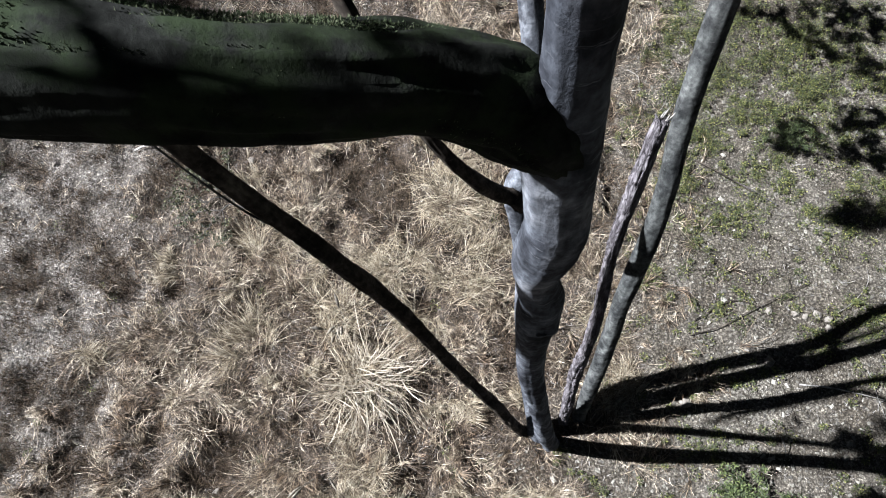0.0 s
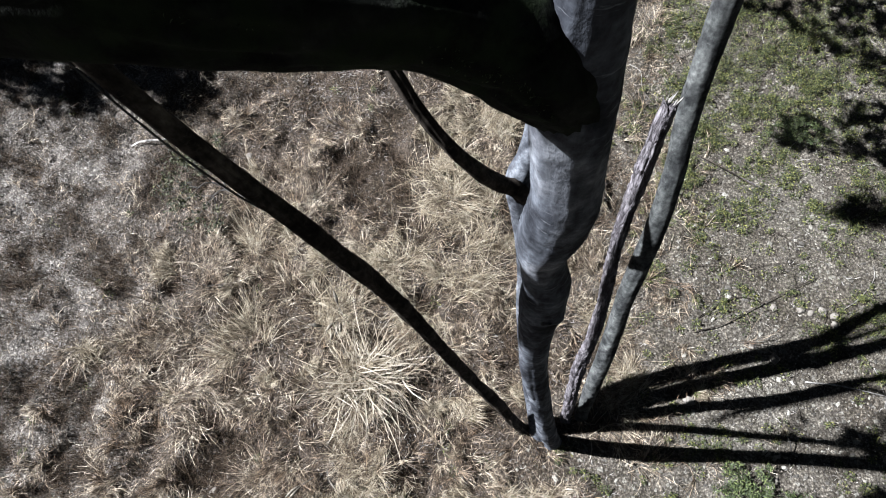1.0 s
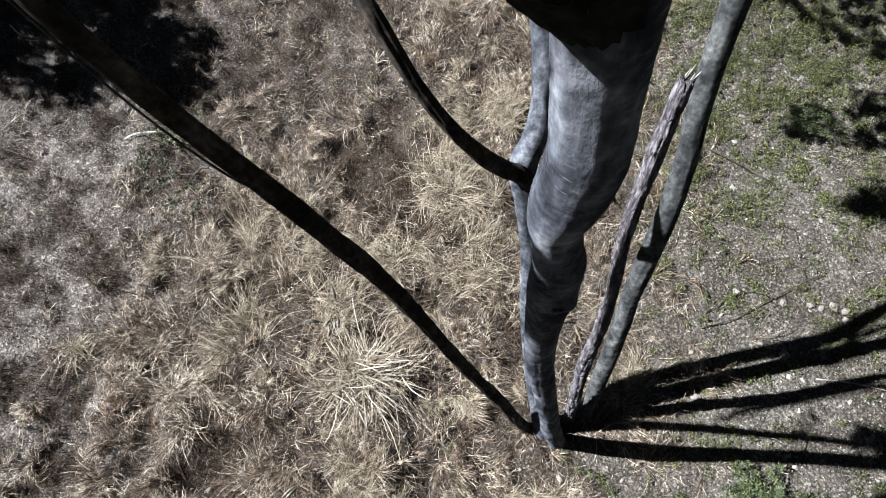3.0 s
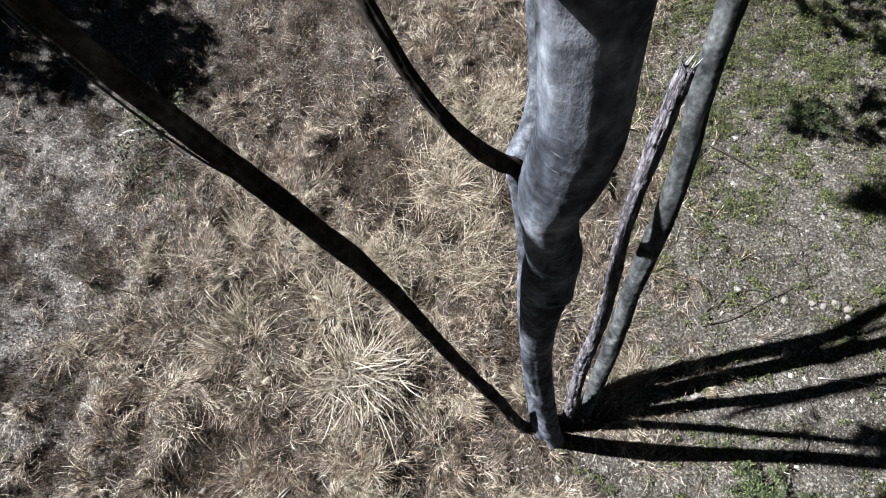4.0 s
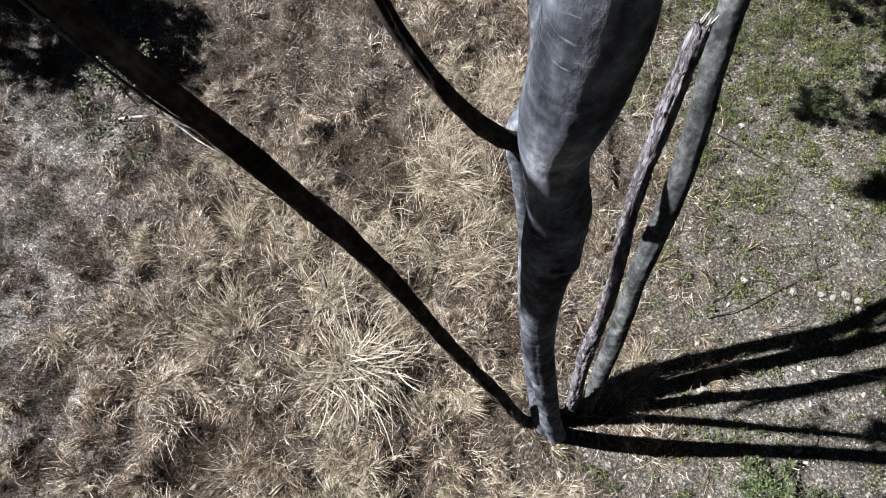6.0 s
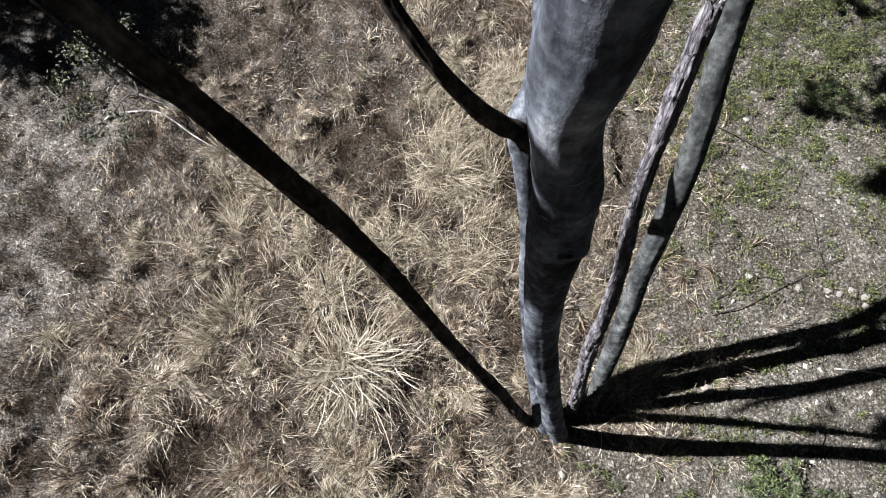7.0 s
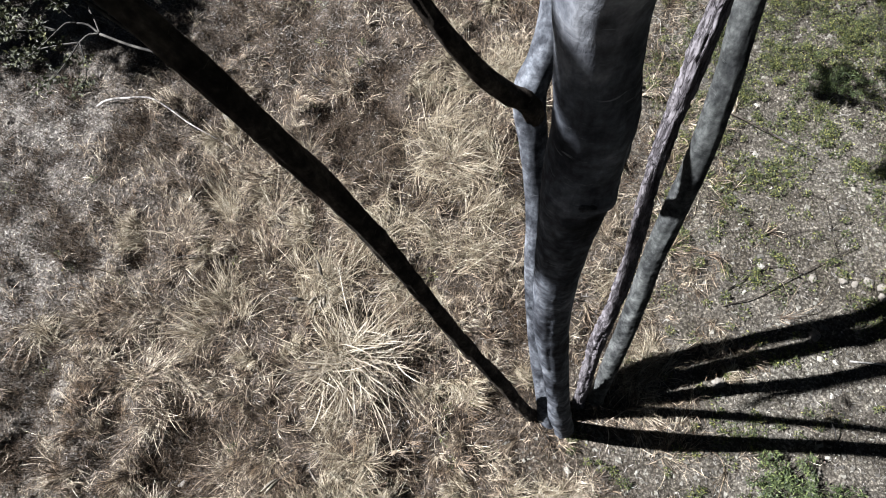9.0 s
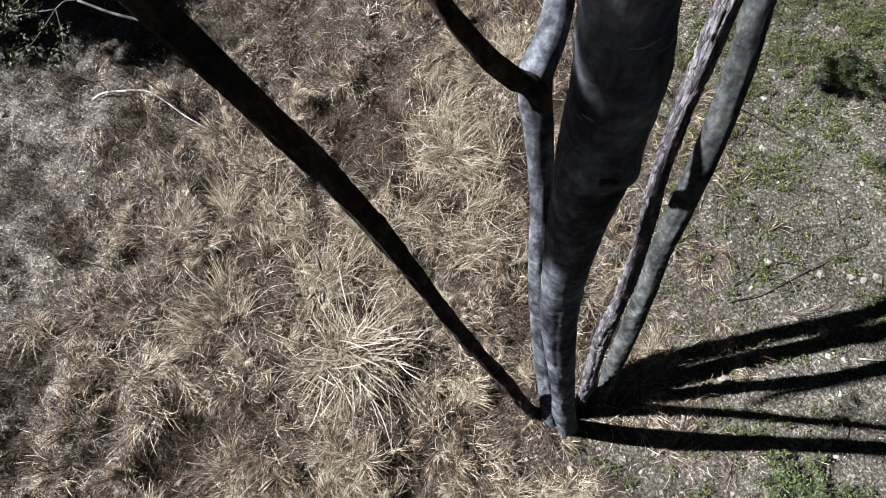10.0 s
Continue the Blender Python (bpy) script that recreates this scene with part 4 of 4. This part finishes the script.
def build_fallen_leaves():
    x, y = scatter(34000, lambda x, y: green_side(x, y) * (0.12 + 0.6 * smooth(field(x, y, 0.4, 57.0), 0.42, 0.6)) * (1.0 - 0.55 * smooth(y, 0.3, 1.2)))
    n = len(x)
    t = turns_of(RNG.uniform(0, 6.28, n), RNG.normal(0, 0.25, n), RNG.normal(0, 0.3, n))
    me = copies("fallen_leaves", LEAF, LEAF_TRIS, np.stack([x, y, height(x, y) + RNG.uniform(0.002, 0.010, n)], 1), t, RNG.uniform(0.008, 0.026, n), LEAF_FLAKE)
    tagged(new("fallen_leaves", me), "pale brown withered leaves strewn over gravel", "leaves", kind="stuff")


def shrub(x, y, spread, tall, count, size, label, material=None):
    """A low shrub: bent stems from one root, each with tufts of small leaves, uneven at the rim."""
    ob = tagged(new("shrub"), label, "shrub", "low shrubs")
    z0 = float(height(x, y))
    ob.location = (x, y, z0)
    tufts = []
    stems = 9
    for k in range(stems):
        a, d = 6.28 * k / stems + RNG.normal(0, 0.35), spread * RNG.uniform(0.45, 1.05)
        tip = (d * math.cos(a), 0.85 * d * math.sin(a), tall * RNG.uniform(0.5, 1.0))
        limb("stem", [(0, 0, -0.01, 0.005), (tip[0] * 0.4, tip[1] * 0.4, tip[2] * 0.65, 0.004), (*tip, 0.0015)], BARK_BROWN, ob, "", sides=6, step=0.05, seed=float(k))
        for j in range(7):
            f = 0.25 + 0.8 * j / 6
            tufts.append((tip[0] * f + RNG.normal(0, 0.16 * spread), tip[1] * f + RNG.normal(0, 0.16 * spread), max(0.015, tip[2] * f ** 0.6 + RNG.normal(0, 0.02)), RNG.uniform(0.10, 0.24) * spread))
    leaf_cloud("foliage", tufts, material or DARK_GREEN, ob, "", size, max(8, count // len(tufts)), SLIM_LEAF)


CHUNK = [(-1.0, -0.7, -0.5), (0.9, -0.9, -0.5), (1.1, 0.6, -0.5), (-0.7, 0.9, -0.5), (-0.6, -0.6, 0.5), (0.5, -0.5, 0.65), (0.8, 0.4, 0.4), (-0.5, 0.55, 0.6)]
CHUNK_TRIS = [(0, 1, 5), (0, 5, 4), (1, 2, 6), (1, 6, 5), (2, 3, 7), (2, 7, 6), (3, 0, 4), (3, 4, 7), (4, 5, 6), (4, 6, 7)]


def build_pebbles():
    x, y = scatter(120000, lambda x, y: 0.03 + 0.6 * green_side(x, y) * (0.25 + 0.75 * smooth(field(x, y, 0.5, 71.0), 0.38, 0.6)) + 0.10 * grey_side(x, y))
    n = len(x)
    s = 0.003 + 0.012 * RNG.random(n) ** 3.5
    t = turns_of(RNG.uniform(0, 6.28, n), RNG.normal(0, 0.3, n), RNG.normal(0, 0.3, n)) * RNG.uniform(0.35, 1.6, (n, 1, 3)) * np.array([1, 1, 0.5])
    me = copies("pebbles", CHUNK, CHUNK_TRIS, np.stack([x, y, height(x, y) + s * 0.25], 1), t, s, PEBBLE)
    tagged(new("pebbles", me), "pale gravel and pebbles strewn over bare soil", "pebbles", kind="stuff")


def build_chips():
    """Larger angular chips of pale stone on the bare side."""
    x, y = scatter(11000, lambda x, y: green_side(x, y) * (0.15 + 0.75 * smooth(field(x, y, 0.5, 71.0), 0.45, 0.6)))
    n = len(x)
    s = 0.007 + 0.019 * RNG.random(n) ** 2.4
    t = turns_of(RNG.uniform(0, 6.28, n), RNG.normal(0, 0.35, n), RNG.normal(0, 0.35, n)) * RNG.uniform(0.5, 1.5, (n, 1, 3)) * np.array([1, 1, 0.45])
    me = copies("stone_chips", CHUNK, CHUNK_TRIS, np.stack([x, y, height(x, y) + s * 0.2], 1), t, s, CHIP)
    tagged(new("stone_chips", me), "flat angular chips of pale stone on bare soil", "pebbles", kind="stuff")


def stone(x, y, size, flat, seed, label):
    bm = bmesh.new()
    bmesh.ops.create_icosphere(bm, subdivisions=3, radius=1.0)
    for v in bm.verts:
        q = v.co + Vector((seed * 7.1, seed, 0))
        v.co *= 1 + 0.45 * noise.noise(q * 1.3) + 0.16 * noise.noise(q * 3.1)
        v.co.z *= flat
    me = bpy.data.meshes.new("stone")
    bm.to_mesh(me)
    bm.free()
    me.materials.append(STONE)
    me.shade_smooth()
    ob = tagged(new("stone", me), label, "stone", "loose stones")
    ob.matrix_world = pose(x, y, float(height(x, y)) + size * flat * 0.45, 0, 0, seed * 77 % 360) @ Matrix.Diagonal((size, size * 0.75, size, 1))


build_weeds()
build_mat()
build_fallen_leaves()
shrub(1.5, -0.88, 0.27, 0.16, 2200, 0.032, "low dark green leafy shrub")
shrub(1.9, -0.98, 0.18, 0.10, 600, 0.030, "low dark green leafy shrub")
shrub(2.52, 2.48, 0.24, 0.22, 3000, 0.024, "low dark green leafy shrub in broken shade")
for x, y, r, h in [(2.05, 3.30, 0.34, 0.12), (1.62, 3.05, 0.30, 0.10), (2.45, 3.45, 0.34, 0.14), (1.75, 3.75, 0.36, 0.12), (2.25, 3.95, 0.36, 0.14), (1.75, 2.50, 0.24, 0.08), (1.45, 2.05, 0.20, 0.06), (2.15, 2.75, 0.26, 0.09), (2.85, 3.05, 0.24, 0.10), (1.35, 3.60, 0.26, 0.09), (2.9, 3.65, 0.30, 0.14), (1.25, 2.75, 0.18, 0.06)]:
    shrub(x, y, r, h, 1900, 0.021, "low green leafy shrub spreading over gravel", GREEN)
build_pebbles()
build_chips()
for k, (x, y, s, f) in enumerate([(2.05, 0.69, 0.038, 0.6), (2.28, 0.66, 0.034, 0.6), (2.36, 0.63, 0.032, 0.6), (2.47, 0.65, 0.040, 0.6), (2.56, 0.60, 0.036, 0.6), (2.55, 0.52, 0.034, 0.6),
                                  (1.18, -0.14, 0.050, 0.7), (1.98, 0.226, 0.048, 0.7), (-3.08, 2.45, 0.045, 0.7), (-4.12, 0.34, 0.036, 0.7), (-5.27, 2.43, 0.036, 0.7), (-3.01, -0.89, 0.034, 0.7)]):
    stone(x, y, s, f, k + 1.0, "pale rounded stone lying on the ground")


# ---- fallen sticks ----
def stick(points, r, material, label):
    rows = [(x, y, float(height(x, y)) + up, r * (1 - 0.6 * k / len(points))) for k, (x, y, up) in enumerate(points)]
    ob = limb("stick", rows, material, None, label, sides=10, step=0.02, rough=0.12, ridge=0.08, seed=points[0][0])
    tagged(ob, "", "stick", "fallen sticks")


stick([(-4.38, 2.57, 0.03), (-4.20, 2.56, 0.05), (-4.02, 2.57, 0.07), (-3.79, 2.57, 0.08), (-3.60, 2.46, 0.07), (-3.41, 2.33, 0.06), (-3.2, 2.2, 0.05), (-2.98, 2.08, 0.03)], 0.012, BLEACHED, "bleached bare stick lying on dry litter")
stick([(2.31, 1.75, 0.02), (2.12, 1.88, 0.04), (1.95, 2.00, 0.05)], 0.006, DEAD_WOOD, "grey broken stick among weeds")
stick([(1.59, 2.26, 0.03), (1.8, 2.10, 0.06), (2.0, 1.95, 0.05), (2.2, 1.8, 0.02)], 0.007, BARK_BROWN, "thin brown stick among weeds")
stick([(1.30, 0.47, 0.02), (1.6, 0.55, 0.03), (1.95, 0.73, 0.04), (2.45, 0.95, 0.03)], 0.006, BARK_BROWN, "long thin brown stick on gravel")
stick([(1.35, 0.60, 0.02), (1.7, 0.78, 0.03), (2.0, 0.72, 0.02)], 0.005, BARK_BROWN, "thin brown stick on gravel")
stick([(2.2, 0.02, 0.02), (2.5, -0.02, 0.03), (2.9, -0.12, 0.02)], 0.008, BLEACHED, "pale thin stick on gravel")


def dry_stalk(x, y, tip):
    """A dead stalk leaning over the gravel, with a frayed head."""
    ob = tagged(new("dry_stalk"), "grey dry stalk with a frayed fluffy head", "weed")
    z0 = float(height(x, y))
    limb("stalk", [(x, y, z0 - 0.01, 0.005), ((x + tip[0]) / 2 + 0.01, (y + tip[1]) / 2, z0 + tip[2] * 0.6, 0.004), (tip[0], tip[1], z0 + tip[2], 0.002)], TWIG_BARK, ob, "", sides=7, step=0.03, seed=5.0)
    n = 150
    a = RNG.uniform(0, 6.28, n)
    me = blades("head", tip[0] + RNG.normal(0, 0.008, n), tip[1] + RNG.normal(0, 0.008, n), np.full(n, z0 + tip[2] - 0.02), a, RNG.uniform(0.02, 0.06, n), np.abs(RNG.normal(0.7, 0.4, n)), RNG.uniform(0, 0.5, n), RNG.uniform(0.0006, 0.0013, n), SOFT_STRAW, RNG.normal(0, 0.2, n), 3)
    tagged(new("head", me), "frayed pale head").parent = ob


dry_stalk(1.98, -0.60, (1.88, -0.41, 0.16))


# fine twigs strewn over the ground
def build_twigs():
    for k in range(64):
        right = k < 46
        x, y = (RNG.uniform(1.0, 3.6), RNG.uniform(-0.8, 3.8)) if right else (RNG.uniform(-5.5, 0.4), RNG.uniform(-0.9, 3.8))
        a, ln = RNG.normal(0.35, 0.7) if right else RNG.uniform(0, 6.28), RNG.uniform(0.12, 0.62)
        pts = []
        for j in range(5):
            pts.append((x, y, 0.012 + 0.02 * RNG.random()))
            a += RNG.normal(0, 0.28)
            x, y = x + ln / 4 * math.cos(a), y + ln / 4 * math.sin(a)
        rows = [(px, py, float(height(px, py)) + up, RNG.uniform(0.0022, 0.0042) * (1 - 0.12 * j)) for j, (px, py, up) in enumerate(pts)]
        pale = RNG.random() < 0.25
        ob = limb("twig", rows, BLEACHED if pale else BARK_BROWN, None, "thin pale twig lying on the ground" if pale else "thin dark brown twig lying on the ground", sides=6, step=0.04, rough=0.1, seed=float(k))
        tagged(ob, "", "twig", "fallen twigs")


build_twigs()
